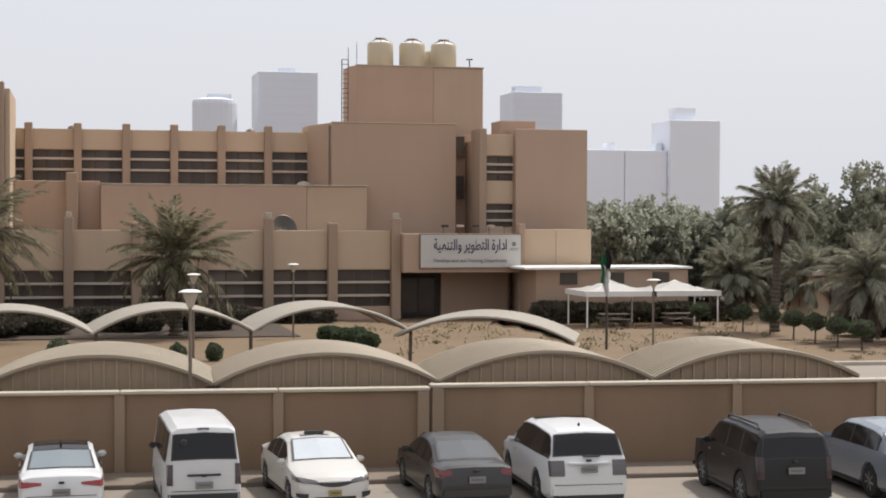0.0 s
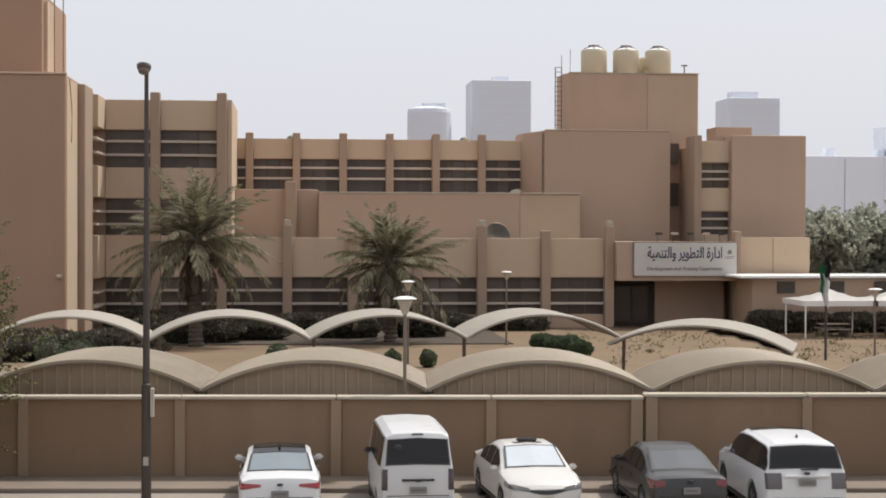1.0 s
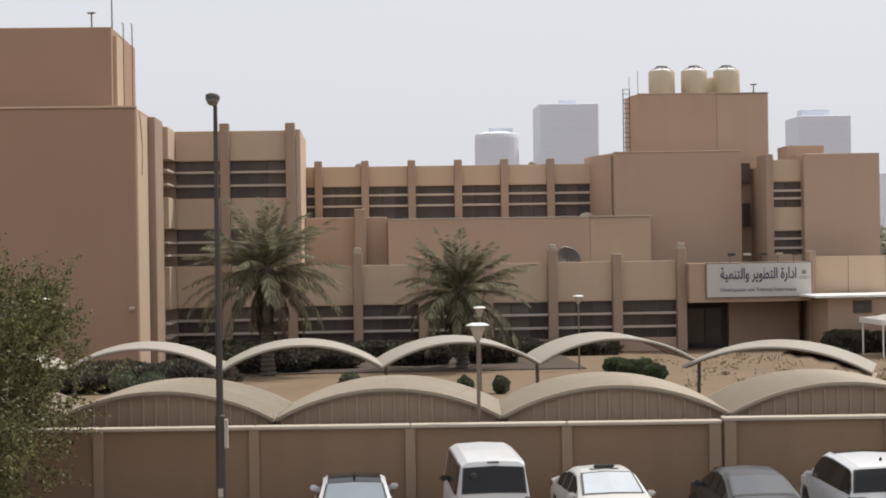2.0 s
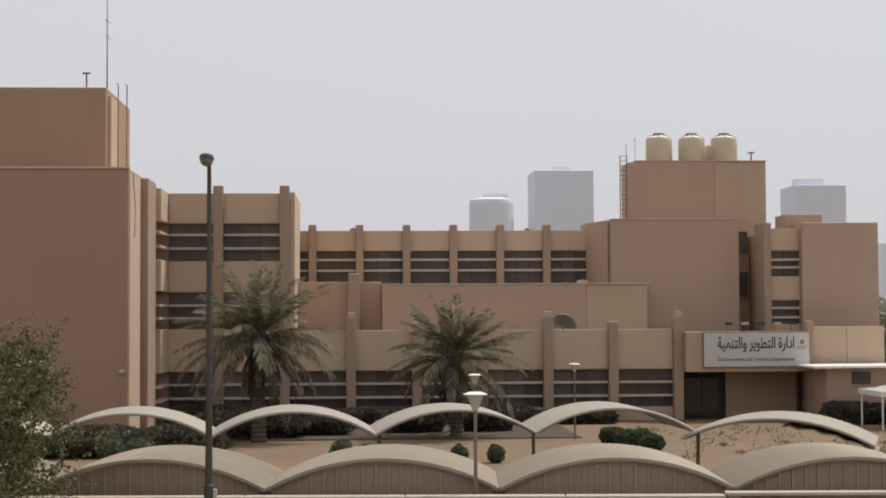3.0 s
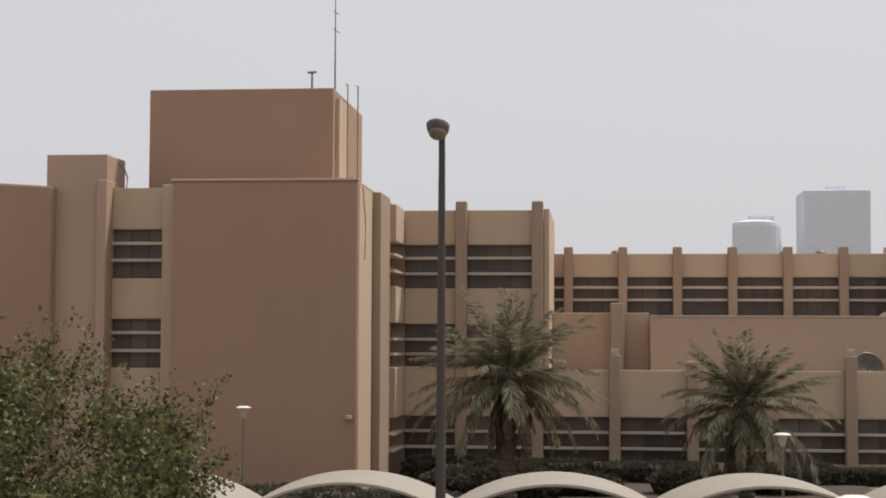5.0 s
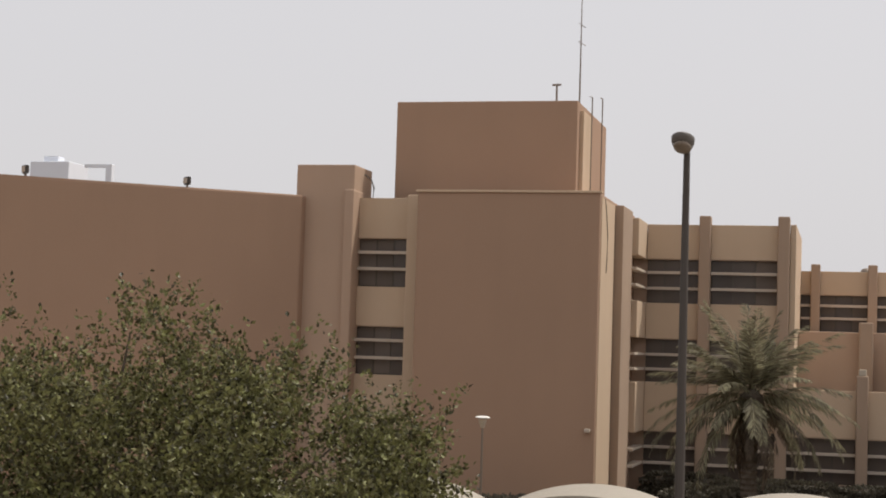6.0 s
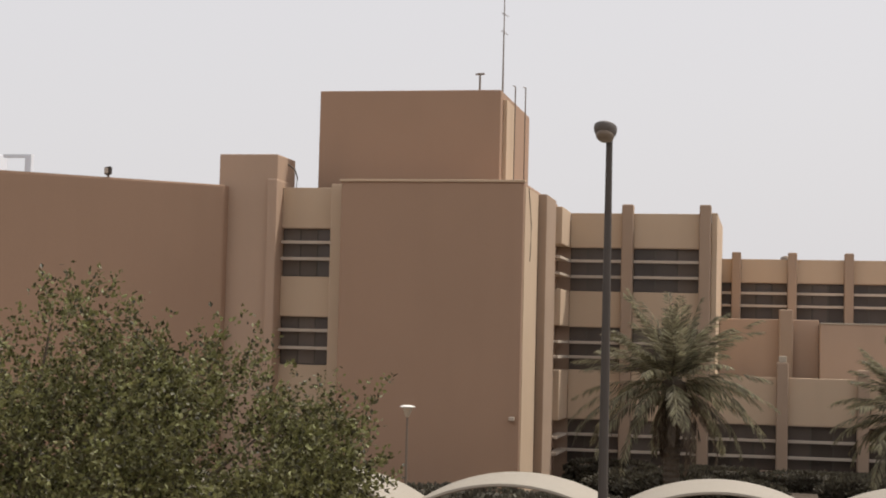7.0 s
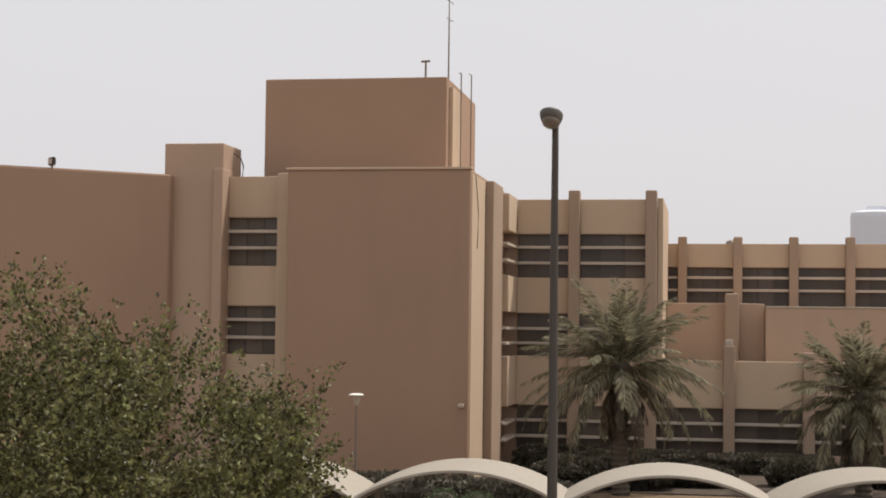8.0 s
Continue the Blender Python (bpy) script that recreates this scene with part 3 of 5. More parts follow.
def frond(v, f, rng, base, heading, lift, length, leaf, count, sag, ragged=0.05):
    """A palm frond: a bent midrib with two rows of narrow leaflets."""
    side = Vector((-math.sin(heading), math.cos(heading), 0))
    out = Vector((math.cos(heading), math.sin(heading), 0))
    p, ang = Vector(base), lift
    steps = 12
    path = [p.copy()]
    for i in range(steps):
        ang -= sag * (0.4 + 1.2 * i / steps) / steps
        p = p + (out * math.cos(ang) + Vector((0, 0, math.sin(ang)))) * length / steps
        path.append(p.copy())
    for i in range(steps):
        w = 0.035 * (1 - i / steps) + 0.008
        k = len(v)
        v += [path[i] + side * w, path[i] - side * w, path[i + 1] - side * w * 0.9, path[i + 1] + side * w * 0.9]
        f.append((k, k + 1, k + 2, k + 3))
    torn = rng.uniform(0.25, 0.9)
    for j in range(count):
        if rng.random() < ragged or (ragged > 0.06 and abs(j / count - torn) < 0.035):
            continue
        s = 0.12 + 0.88 * j / count
        q = s * steps
        i = min(int(q), steps - 1)
        at = path[i].lerp(path[i + 1], q - i)
        d = (path[i + 1] - path[i]).normalized()
        up = side.cross(d)
        ll = leaf * 1.15 * (0.45 + 0.75 * math.sin(math.pi * min(1, 0.12 + 0.9 * s))) * rng.uniform(0.8, 1.15)
        for sgn in (1, -1):
            way = (side * sgn * 0.66 + d * 1.0 + up * rng.uniform(-0.05, 0.5) + Vector((0, 0, -0.10 - rng.uniform(0, 0.28)))).normalized()
            wide = way.cross(up).normalized() * 0.034
            k = len(v)
            v += [at - wide * 0.6, at + way * ll * 0.5 - wide, at + way * ll + Vector((0, 0, -0.05)), at + way * ll * 0.5 + wide]
            f.append((k, k + 1, k + 2, k + 3))


def palm(x, y, trunk, length, seed, label, fronds=52, skirt=20, radius=0.24, leaf=None):
    rng = random.Random(seed)
    tree = thing("date_palm", label, "palm tree", at=pose(x, y, 0))
    bm = bmesh.new()
    pts, rad = [], []
    for i in range(int(trunk / 0.12) + 1):
        z = i * 0.12
        pts.append((0.04 * math.sin(z * 0.7 + seed), 0.04 * math.cos(z * 0.5), z))
        rad.append(radius * (1.12 if i % 2 else 0.94) * (1 + 0.25 * math.exp(-z * 2)))
    add_tube(bm, pts, rad, 11)
    add_lathe(bm, [(radius * 1.1, 0), (radius * 1.7, 0.3), (radius * 1.5, 0.7), (radius * 0.5, 1.0)], 12, (pts[-1][0], pts[-1][1], pts[-1][2] - 0.35))
    part("trunk", bm, BARK, tree)
    v, f = [], []
    top = Vector(pts[-1]) + Vector((0, 0, 0.25))
    for k in range(fronds):
        u = (k + 0.5) / fronds
        lift = radians(86 - 104 * u ** 0.9) + rng.uniform(-0.22, 0.22)
        frond(v, f, rng, top + Vector((rng.uniform(-0.1, 0.1), rng.uniform(-0.1, 0.1), 0.25 * (1 - u))), k * 2.39996 + rng.uniform(-0.3, 0.3), lift,
              length * (0.78 + 0.27 * u) * rng.uniform(0.72, 1.1), 0.60, 58, rng.uniform(0.2, 0.6) + 0.75 * u, 0.10)
    part("crown", mesh_of("crown", v, f, leaf or PALM_LEAF), None, tree)
    v, f = [], []
    for k in range(skirt):
        frond(v, f, rng, top + Vector((0, 0, -0.2)), k * 2.39996 + rng.uniform(-0.3, 0.3), radians(rng.uniform(-75, -8)), length * rng.uniform(0.5, 0.86), 0.42, 36, rng.uniform(0.7, 1.3), 0.12)
    if v:
        part("dry_fronds", mesh_of("dry_fronds", v, f, PALM_DRY), None, tree, "hanging grey-brown dry fronds")
    return tree


palm(-4.05, 70.0, 5.25, 5.0, 3, "tall date palm with grey-green fronds before the windows", 64, 22, 0.34)
palm(6.35, 72.0, 4.0, 4.45, 8, "shorter date palm with a spreading crown before the windows", 58, 20, 0.32)
palm(40.4, 70.0, 7.05, 3.2, 11, "slender date palm rising above the garden", 46, 24, leaf=PALM_HAZED)
palm(42.0, 62.0, 2.9, 3.5, 17, "low bushy date palm in the garden", 58, 34, 0.26, PALM_HAZED)
palm(42.6, 81.0, 2.6, 3.0, 23, "low shaggy date palm at the garden's edge", 44, 24, leaf=PALM_HAZED)
palm(46.0, 77.5, 2.6, 3.0, 29, "low shaggy date palm among dark shrubs", 44, 24, leaf=PALM_HAZED)


def shrub(name, label, category, centre, radii, count, leaf, mat, seed, group="", power=2.0, core=True, stem=0.0):
    """A dense shrub: leaves over a lumpy rounded body."""
    rng = np.random.default_rng(seed)
    ob = thing(name, label, category, group, at=pose(*centre))
    d = rng.normal(0, 1, (count, 3))
    d /= (np.abs(d) ** power).sum(1)[:, None] ** (1 / power)
    lump = 1 + 0.10 * np.sin(5 * d[:, :1] + seed) * np.cos(4 * d[:, 1:2]) + 0.06 * np.sin(9 * d[:, 2:3] + 2 * seed)
    r = np.array(radii)
    c = d * r * lump * rng.uniform(0.88, 1.02, (count, 1))
    c[:, 2] += r[2] + stem
    keep = c[:, 2] > 0.02
    way = d + [0, 0, 0.25]
    part("foliage", leaf_cloud("foliage", c[keep], way[keep], leaf, leaf * 0.38, mat, rng, 0.5), None, ob)
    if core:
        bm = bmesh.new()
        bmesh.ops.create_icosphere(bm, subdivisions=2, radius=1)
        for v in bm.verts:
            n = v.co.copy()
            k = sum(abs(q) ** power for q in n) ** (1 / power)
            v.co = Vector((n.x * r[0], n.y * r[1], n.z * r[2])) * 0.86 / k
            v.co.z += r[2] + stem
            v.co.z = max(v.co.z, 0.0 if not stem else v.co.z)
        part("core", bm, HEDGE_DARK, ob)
    if stem:
        bm = bmesh.new()
        add_tube(bm, [(0, 0, 0), (0.02, 0.01, stem * 0.6), (0, 0, stem + r[2] * 0.6)], [0.07, 0.05, 0.04], 7)
        part("trunk", bm, WOOD, ob)
    return ob


# leaf base lightened to hold the haze at the garden's edge
GARDEN_LEAF = leafy("hazed_garden_leaf", (0.30, 0.305, 0.23), 0.3, 0.5)
# solid shrub core, dark to paint the shade inside the foliage
HEDGE_DARK = material("shrub_inner_shade", (0.075, 0.066, 0.05), 1.0, vary=0.3)

# clipped hedges along the building and by the shade canopies
for k, (x0, x1, y, h) in enumerate(((-10.0, -5.6, 81.6, 1.15), (-5.2, -0.6, 81.4, 1.05), (-0.2, 5.6, 81.6, 1.0), (6.4, 11.8, 81.5, 1.0), (12.2, 16.4, 81.7, 0.75))):
    shrub("hedge", "dark clipped hedge at the foot of the windows", "hedge", ((x0 + x1) / 2, y, 0), ((x1 - x0) / 2, 0.7, h / 2), 5200, 0.17, HEDGE_LEAF, 40 + k, "hedges along the building", 5)
for k, (x, y, w, h) in enumerate(((29.8, 79.1, 1.3, 1.25), (32.3, 79.2, 1.3, 1.15), (35.0, 79.15, 1.4, 1.1), (37.8, 79.2, 1.4, 1.15), (40.4, 79.6, 1.3, 1.1))):
    shrub("hedge", "dark hedge behind the shade canopies", "hedge", (x, y, 0), (w, 0.8, h / 2), 3000, 0.17, HEDGE_LEAF, 60 + k, "hedges by the canopies", 3.5)
# round bushes in the sand
for k, (x, y, r) in enumerate(((13.9, 66.4, 0.55), (14.45, 65.2, 0.5), (14.9, 64.0, 0.58), (15.2, 62.4, 0.5))):
    shrub("round_bush", "rounded green bush on the sand", "bush", (x, y, 0), (r * 1.1, r, r * 0.78), 2600, 0.11, TOPIARY_LEAF, 80 + k, "round bushes")
for k, (x, y, r) in enumerate(((5.6, 57.5, 0.36), (7.2, 57.2, 0.36), (1.5, 56.0, 0.45), (-8.4, 57.0, 0.62), (-9.7, 57.4, 0.62), (0.4, 57.6, 0.5))):
    shrub("small_bush", "small clipped dark bush on the sand", "bush", (x, y, 0), (r, r, r * 1.05), 1100, 0.09, TOPIARY_LEAF, 90 + k, "small bushes")
# dark mixed shrubs under the tall palm and by the street block
for k, (x, y, rx, ry, rz) in enumerate(((-4.0, 72.5, 2.4, 1.4, 0.7), (-0.8, 74.2, 1.6, 1.0, 0.5), (-6.6, 74.0, 1.8, 1.2, 0.6), (4.0, 75.5, 1.8, 1.0, 0.6), (8.2, 76.0, 1.7, 1.0, 0.65), (-12.0, 62.0, 4.2, 1.3, 0.68), (-18.0, 62.0, 3.0, 1.2, 0.7), (-7.4, 60.5, 2.6, 1.2, 0.75), (44.5, 66.0, 2.2, 1.5, 0.9), (47.5, 68.0, 2.2, 1.5, 1.0))):
    shrub("shrubbery", "dark loose shrubs in the planted bed", "shrub", (x, y, 0), (rx, ry, rz), 3800, 0.2, HEDGE_LEAF, 120 + k, "shrubs in the beds")
# the row of topiary balls
for k, (x, y, r, stem) in enumerate(((37.6, 70.3, 0.52, 0.55), (38.0, 67.5, 0.54, 0.55), (38.0, 64.5, 0.55, 0.55), (37.8, 61.5, 0.55, 0.55), (37.9, 59.2, 0.55, 0.5), (38.1, 57.0, 0.57, 0.5), (39.3, 55.4, 0.57, 0.5), (36.2, 73.4, 0.5, 0.5))):
    shrub("topiary_tree", "small ball-clipped tree on a short stem", "topiary", (x + 0.9, y, 0), (r, r, r * 0.72), 1700, 0.09, TOPIARY_LEAF, 150 + k, "row of topiary", stem=stem + 0.2)
# dry scrub and low plants, too many to count
rng = np.random.default_rng(5)
centres, ways = [], []
for k in range(115):
    cx, cy = rng.uniform(16, 44), rng.uniform(49, 78)
    if 36 < cx < 40 and rng.random() < 0.5:
        continue
    h = rng.uniform(0.1, 0.45)
    q = rng.normal(0, 1, (34, 3)) * [0.3, 0.3, 0.16] * (h / 0.3)
    q[:, 2] = np.abs(q[:, 2])
    centres.append(q + [cx, cy, 0.0])
    ways.append(q * [1, 1, 0.5] + [0, 0, 0.3])
tagged(part("ground_cover", leaf_cloud("ground_cover", np.concatenate(centres), np.concatenate(ways), 0.15, 0.035, DRY_GRASS, rng), None, None), "sparse dry scrub and low plants on the sand", "scrub", kind="stuff")


def leafy_tree(name, label, x, y, trunk, tips, per, leaf, mat, seed, girth=0.2, shoot=0.9, group=""):
    """A broadleaf tree: forked limbs to the given tips, and leafy shoots along and round them."""
    rng = np.random.default_rng(seed)
    tree = thing(name, label, "tree", group, at=pose(x, y, 0))
    bm = bmesh.new()
    add_tube(bm, [(0, 0, 0), (0.05, 0.02, trunk * 0.5), (0, 0, trunk)], [girth * 1.3, girth, girth * 0.8], 10)
    part("trunk", bm, WOOD, tree)
    cs, ws = [], []
    for i, t in enumerate(tips):
        t = np.array(t, float)
        mid = t * [0.45, 0.45, 0] + [0, 0, trunk + (t[2] - trunk) * 0.45] + rng.normal(0, 0.12, 3)
        if i % 5 == 0:
            bm = bmesh.new()
            add_tube(bm, [(0, 0, trunk * 0.85), tuple(mid), tuple(t)], [girth * 0.45, girth * 0.25, 0.015], 5)
            part("limb", bm, WOOD, tree)
        for _ in range(per):
            d = rng.normal(0, 1, 3) * [1, 1, 0.6] + (t - [0, 0, trunk]) * 0.18 + [0, 0, 0.55]
            d /= np.linalg.norm(d)
            p0 = t + rng.normal(0, 0.36, 3) * shoot - d * shoot * 0.4
            n = int(rng.integers(20, 34))
            s = rng.uniform(0.05, 1, (n, 1))
            cs.append(p0 + d * shoot * s + rng.normal(0, 0.045, (n, 3)))
            ws.append(np.repeat(d[None], n, 0) * 0.6 + rng.normal(0, 0.7, (n, 3)))
    part("crown", leaf_cloud("crown", np.concatenate(cs), np.concatenate(ws), leaf, leaf * 0.32, mat, rng, 0.2), None, tree)
    return tree


# the roadside tree nearest the camera: peaks of its ragged top as (x, z)
PEAKS = [(-16.0, 6.2), (-13.0, 7.1), (-11.6, 6.6), (-10.7, 7.35), (-9.9, 6.75), (-8.6, 7.55), (-8.1, 7.2), (-7.7, 7.55), (-7.2, 6.9), (-6.4, 7.0), (-5.9, 6.3), (-5.1, 6.35), (-4.7, 5.7), (-4.45, 4.9), (-4.7, 3.9), (-5.2, 2.9)]
SCALE = 1.237
PEAKS = [(x * SCALE - 0.2, 7.16 + (z - 7.1) * SCALE) for x, z in PEAKS]
rng = np.random.default_rng(77)
px, pz = np.array([p[0] for p in PEAKS[:14]]), np.array([p[1] for p in PEAKS[:14]])
tips = [(a + 11.9, rng.uniform(-0.7, 0.7), b - 0.5) for a, b in PEAKS]
while len(tips) < 340:
    x, z, y = rng.uniform(-19.0, -6.1), rng.uniform(1.2, 7.2), rng.uniform(-2.8, 2.8)
    edge = np.interp(x, px, pz) - 0.5 - 0.12 * y * y
    if z < edge and x < -6.15 - 0.25 * max(0, 4.2 - z) and (z > edge - 2.8 or y < -0.6):
        tips.append((x + 11.9, y, z))
leafy_tree("roadside_tree", "leafy green roadside tree with a ragged dusty crown", -11.9, 23.0, 1.9, tips, 21, 0.088, LEAF, 7, 0.2, 0.85)

# the belt of trees beyond the garden, with haze put into its leaf colour
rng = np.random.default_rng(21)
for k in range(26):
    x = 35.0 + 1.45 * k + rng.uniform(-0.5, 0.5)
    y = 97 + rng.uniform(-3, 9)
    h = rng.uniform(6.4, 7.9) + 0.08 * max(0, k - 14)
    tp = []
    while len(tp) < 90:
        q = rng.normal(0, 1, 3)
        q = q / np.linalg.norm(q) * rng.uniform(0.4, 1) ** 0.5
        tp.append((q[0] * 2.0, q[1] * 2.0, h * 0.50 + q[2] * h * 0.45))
    leafy_tree("casuarina_tree", "grey-green tree in the belt behind the garden, haze in its leaf colour", x, y, h * 0.2, tp, 8, 0.30, FAR_LEAF, 300 + k, 0.16, 1.2, "tree belt")
for k, (x, y, h) in enumerate(((49.8, 84.0, 9.4), (53.0, 83.0, 10.2), (47.2, 87.0, 7.8), (56.5, 84.0, 10.4))):
    tp = []
    while len(tp) < 80:
        q = rng.normal(0, 1, 3)
        q = q / np.linalg.norm(q) * rng.uniform(0.4, 1) ** 0.5
        tp.append((q[0] * 2.2, q[1] * 2.0, h * 0.52 + q[2] * h * 0.44))
    leafy_tree("garden_tree", "tall green tree at the garden's edge, leaves lightened for haze", x, y, h * 0.25, tp, 6, 0.26, GARDEN_LEAF, 340 + k, 0.18, 1.0, "garden trees")

# ---- things on the building and in the garden ----
# water tanks on the tower
for x in (21.7, 23.95, 26.2):
    tank = thing("water_tank", "cream plastic water tank on the tower roof", "water tank", "roof tanks", at=pose(x, 93.9, 16.8))
    bm = bmesh.new()
    add_lathe(bm, [(0.86, 0), (0.9, 0.06), (0.9, 1.0), (0.9, 1.64), (0.86, 1.72), (0.82, 1.73)], 28)
    part("shell", bm, TANK, tank, smooth=True)
    bm = bmesh.new()
    add_lathe(bm, [(0.84, 1.725), (0.86, 1.75), (0.6, 1.86), (0.32, 1.93), (0.32, 2.0), (0.28, 2.03)], 24)
    part("lid", bm, WHITE, tank, "white domed lid")
    for q in range(6):
        g = q * math.pi / 3 + 0.4
        bm = bmesh.new()
        add_tube(bm, [(0.87 * math.cos(g), 0.87 * math.sin(g), 1.7), (0.6 * math.cos(g), 0.6 * math.sin(g), 1.9), (0.2 * math.cos(g), 0.2 * math.sin(g), 2.0)], 0.03, 5)
        part("lid_stay", bm, STEEL, tank, "dark lid strap")
    bm = bmesh.new()
    add_lathe(bm, [(0.36, 2.0), (0.4, 2.03), (0.36, 2.09), (0.1, 2.12)], 16)
    part("hatch", bm, STEEL, tank, "dark round hatch")
tank = thing("water_tank", "smaller cream water tank behind the row of tanks", "water tank", "roof tanks", at=pose(25.6, 95.0, 16.8))
bm = bmesh.new()
add_lathe(bm, [(0.55, 0), (0.58, 0.05), (0.58, 1.25), (0.4, 1.4), (0.1, 1.45)], 22)
part("shell", bm, TANK, tank, smooth=True)


def vent(x, y, z, h, label):
    v = thing("vent_pipe", label, "vent pipe", at=pose(x, y, z))
    bm = bmesh.new()
    add_tube(bm, [(0, 0, 0), (0, 0, h)], 0.05, 8)
    part("pipe", bm, STEEL, v)
    bm = bmesh.new()
    add_tube(bm, [(-0.22, 0, h - 0.02), (0.22, 0, h)], 0.055, 8)
    part("cowl", bm, STEEL, v)


vent(28.0, 93.6, 16.8, 0.75, "thin T-shaped vent pipe on the tower roof")
vent(-14.2, 77.0, 19.4, 0.95, "thin T-shaped vent pipe on the penthouse roof")
for k, (x, h) in enumerate(((-12.6, 5.6), (-12.3, 5.75))):
    m = thing("conduit_pipe", "thin upright pipe on the penthouse side", "pipe", "penthouse pipes", at=pose(x, 78.2 + 1.4 * k, 14.3))
    bm = bmesh.new()
    add_tube(bm, [(0, 0, 0), (0, 0, h), (-0.12, 0, h + 0.03)], 0.035, 6)
    part("pipe", bm, STEEL, m)
mast = thing("antenna_mast", "tall thin radio antenna mast on the penthouse roof", "antenna", at=pose(-13.05, 77.0, 19.4))
bm = bmesh.new()
add_tube(bm, [(0, 0, 0), (0, 0, 5.2)], [0.045, 0.02], 6)
part("mast", bm, STEEL, mast)
for z in (3.0, 3.9):
    bm = bmesh.new()
    add_tube(bm, [(-0.12, 0, z + 0.1), (0.22, 0, z - 0.12)], 0.018, 5)
    part("element", bm, STEEL, mast)
ladder = thing("roof_ladder", "dark steel roof ladder on the tower", "ladder", at=pose(19.15, 93.4, 12.7))
for x in (-0.22, 0.22):
    bm = bmesh.new()
    add_tube(bm, [(x, 0, 0), (x, 0, 4.6)], 0.035, 6)
    part("stile", bm, POLE_DARK, ladder)
for k in range(14):
    bm = bmesh.new()
    add_tube(bm, [(-0.22, 0, 0.3 + 0.33 * k), (0.22, 0, 0.3 + 0.33 * k)], 0.022, 5)
    part("rung", bm, POLE_DARK, ladder)
for x, h in ((19.0, 1.4), (19.6, 1.8)):
    w = thing("roof_aerial", "thin upright aerial on the tower roof", "aerial", "tower aerials", at=pose(x + 0.5, 94.2, 16.8))
    bm = bmesh.new()
    add_tube(bm, [(0, 0, 0), (0, 0, h)], 0.022, 5)
    part("rod", bm, STEEL, w)
dish = thing("satellite_dish", "dark satellite dish on the front wing roof", "satellite dish", at=pose(14.0, 85.6, 5.1) @ Matrix.Rotation(radians(18), 4, "Z"))
bm = bmesh.new()
add_lathe(bm, [(0.02, -0.22), (0.45, -0.16), (0.8, 0.05), (0.82, 0.08), (0.78, 0.07), (0.42, -0.12), (0.01, -0.18)], 28)
bmesh.ops.rotate(bm, verts=bm.verts[:], cent=(0, 0, 0), matrix=Matrix.Rotation(radians(62), 3, "X"))
bmesh.ops.translate(bm, verts=bm.verts[:], vec=(0, 0, 0.75))
part("reflector", bm, METAL_FRAME, dish, smooth=True)
bm = bmesh.new()
add_tube(bm, [(0, 0.1, 0), (0, 0.1, 0.7)], 0.05, 7)
part("foot", bm, STEEL, dish)
dome = thing("roof_skylight", "pale domed skylight on the middle roof", "skylight", at=pose(16.0, 91.2, 8.55))
bm = bmesh.new()
add_lathe(bm, [(0.5, 0), (0.5, 0.08), (0.4, 0.2), (0.2, 0.29), (0.02, 0.32)], 20)
part("dome", bm, COPING, dome, smooth=True)
for x, y, z in ((10.9, 96.0, 11.9), (13.0, 96.5, 11.9), (0.9, 96.0, 11.9)):
    u = thing("roof_unit", "small dark plant unit peeping over the parapet", "roof unit", "roof units", at=pose(x, y, z))
    bm = bmesh.new()
    add_lathe(bm, [(0.35, 0), (0.35, 0.45), (0.28, 0.62), (0.1, 0.7)], 14)
    part("housing", bm, STEEL, u, smooth=True)

# floodlights on the angled wing
for x, y in ((-30.35, 69.4), (-36.3, 64.9)):
    lamp = thing("floodlight", "small black floodlight on the wing's roof edge", "floodlight", "floodlights", at=pose(x, y, 14.34, 0, 0, -37))
    bm = bmesh.new()
    add_box(bm, -0.24, 0.24, -0.1, 0.08, 0.12, 0.5)
    bmesh.ops.bevel(bm, geom=bm.edges[:], offset=0.04, segments=2, affect="EDGES")
    part("housing", bm, POLE_DARK, lamp)
    bm = bmesh.new()
    add_box(bm, -0.18, 0.18, -0.115, -0.102, 0.18, 0.44)
    part("lens", bm, CONCRETE, lamp)
    bm = bmesh.new()
    add_box(bm, -0.05, 0.05, -0.04, 0.04, -0.02, 0.14)
    part("bracket", bm, STEEL, lamp)

# the sign over the entrance
SIGN_Y = F - 1.16
sign = thing("entrance_sign", "large white department sign board in Arabic and English over the entrance", "sign", at=pose(25.48, SIGN_Y, 4.36))
bm = bmesh.new()
add_box(bm, -3.32, 3.32, -0.08, 0.04, -1.09, 1.09)
part("frame", bm, STEEL, sign)
bm = bmesh.new()
add_box(bm, -3.26, 3.26, -0.10, -0.082, -1.03, 1.03)
part("board", bm, SIGN_BOARD, sign)


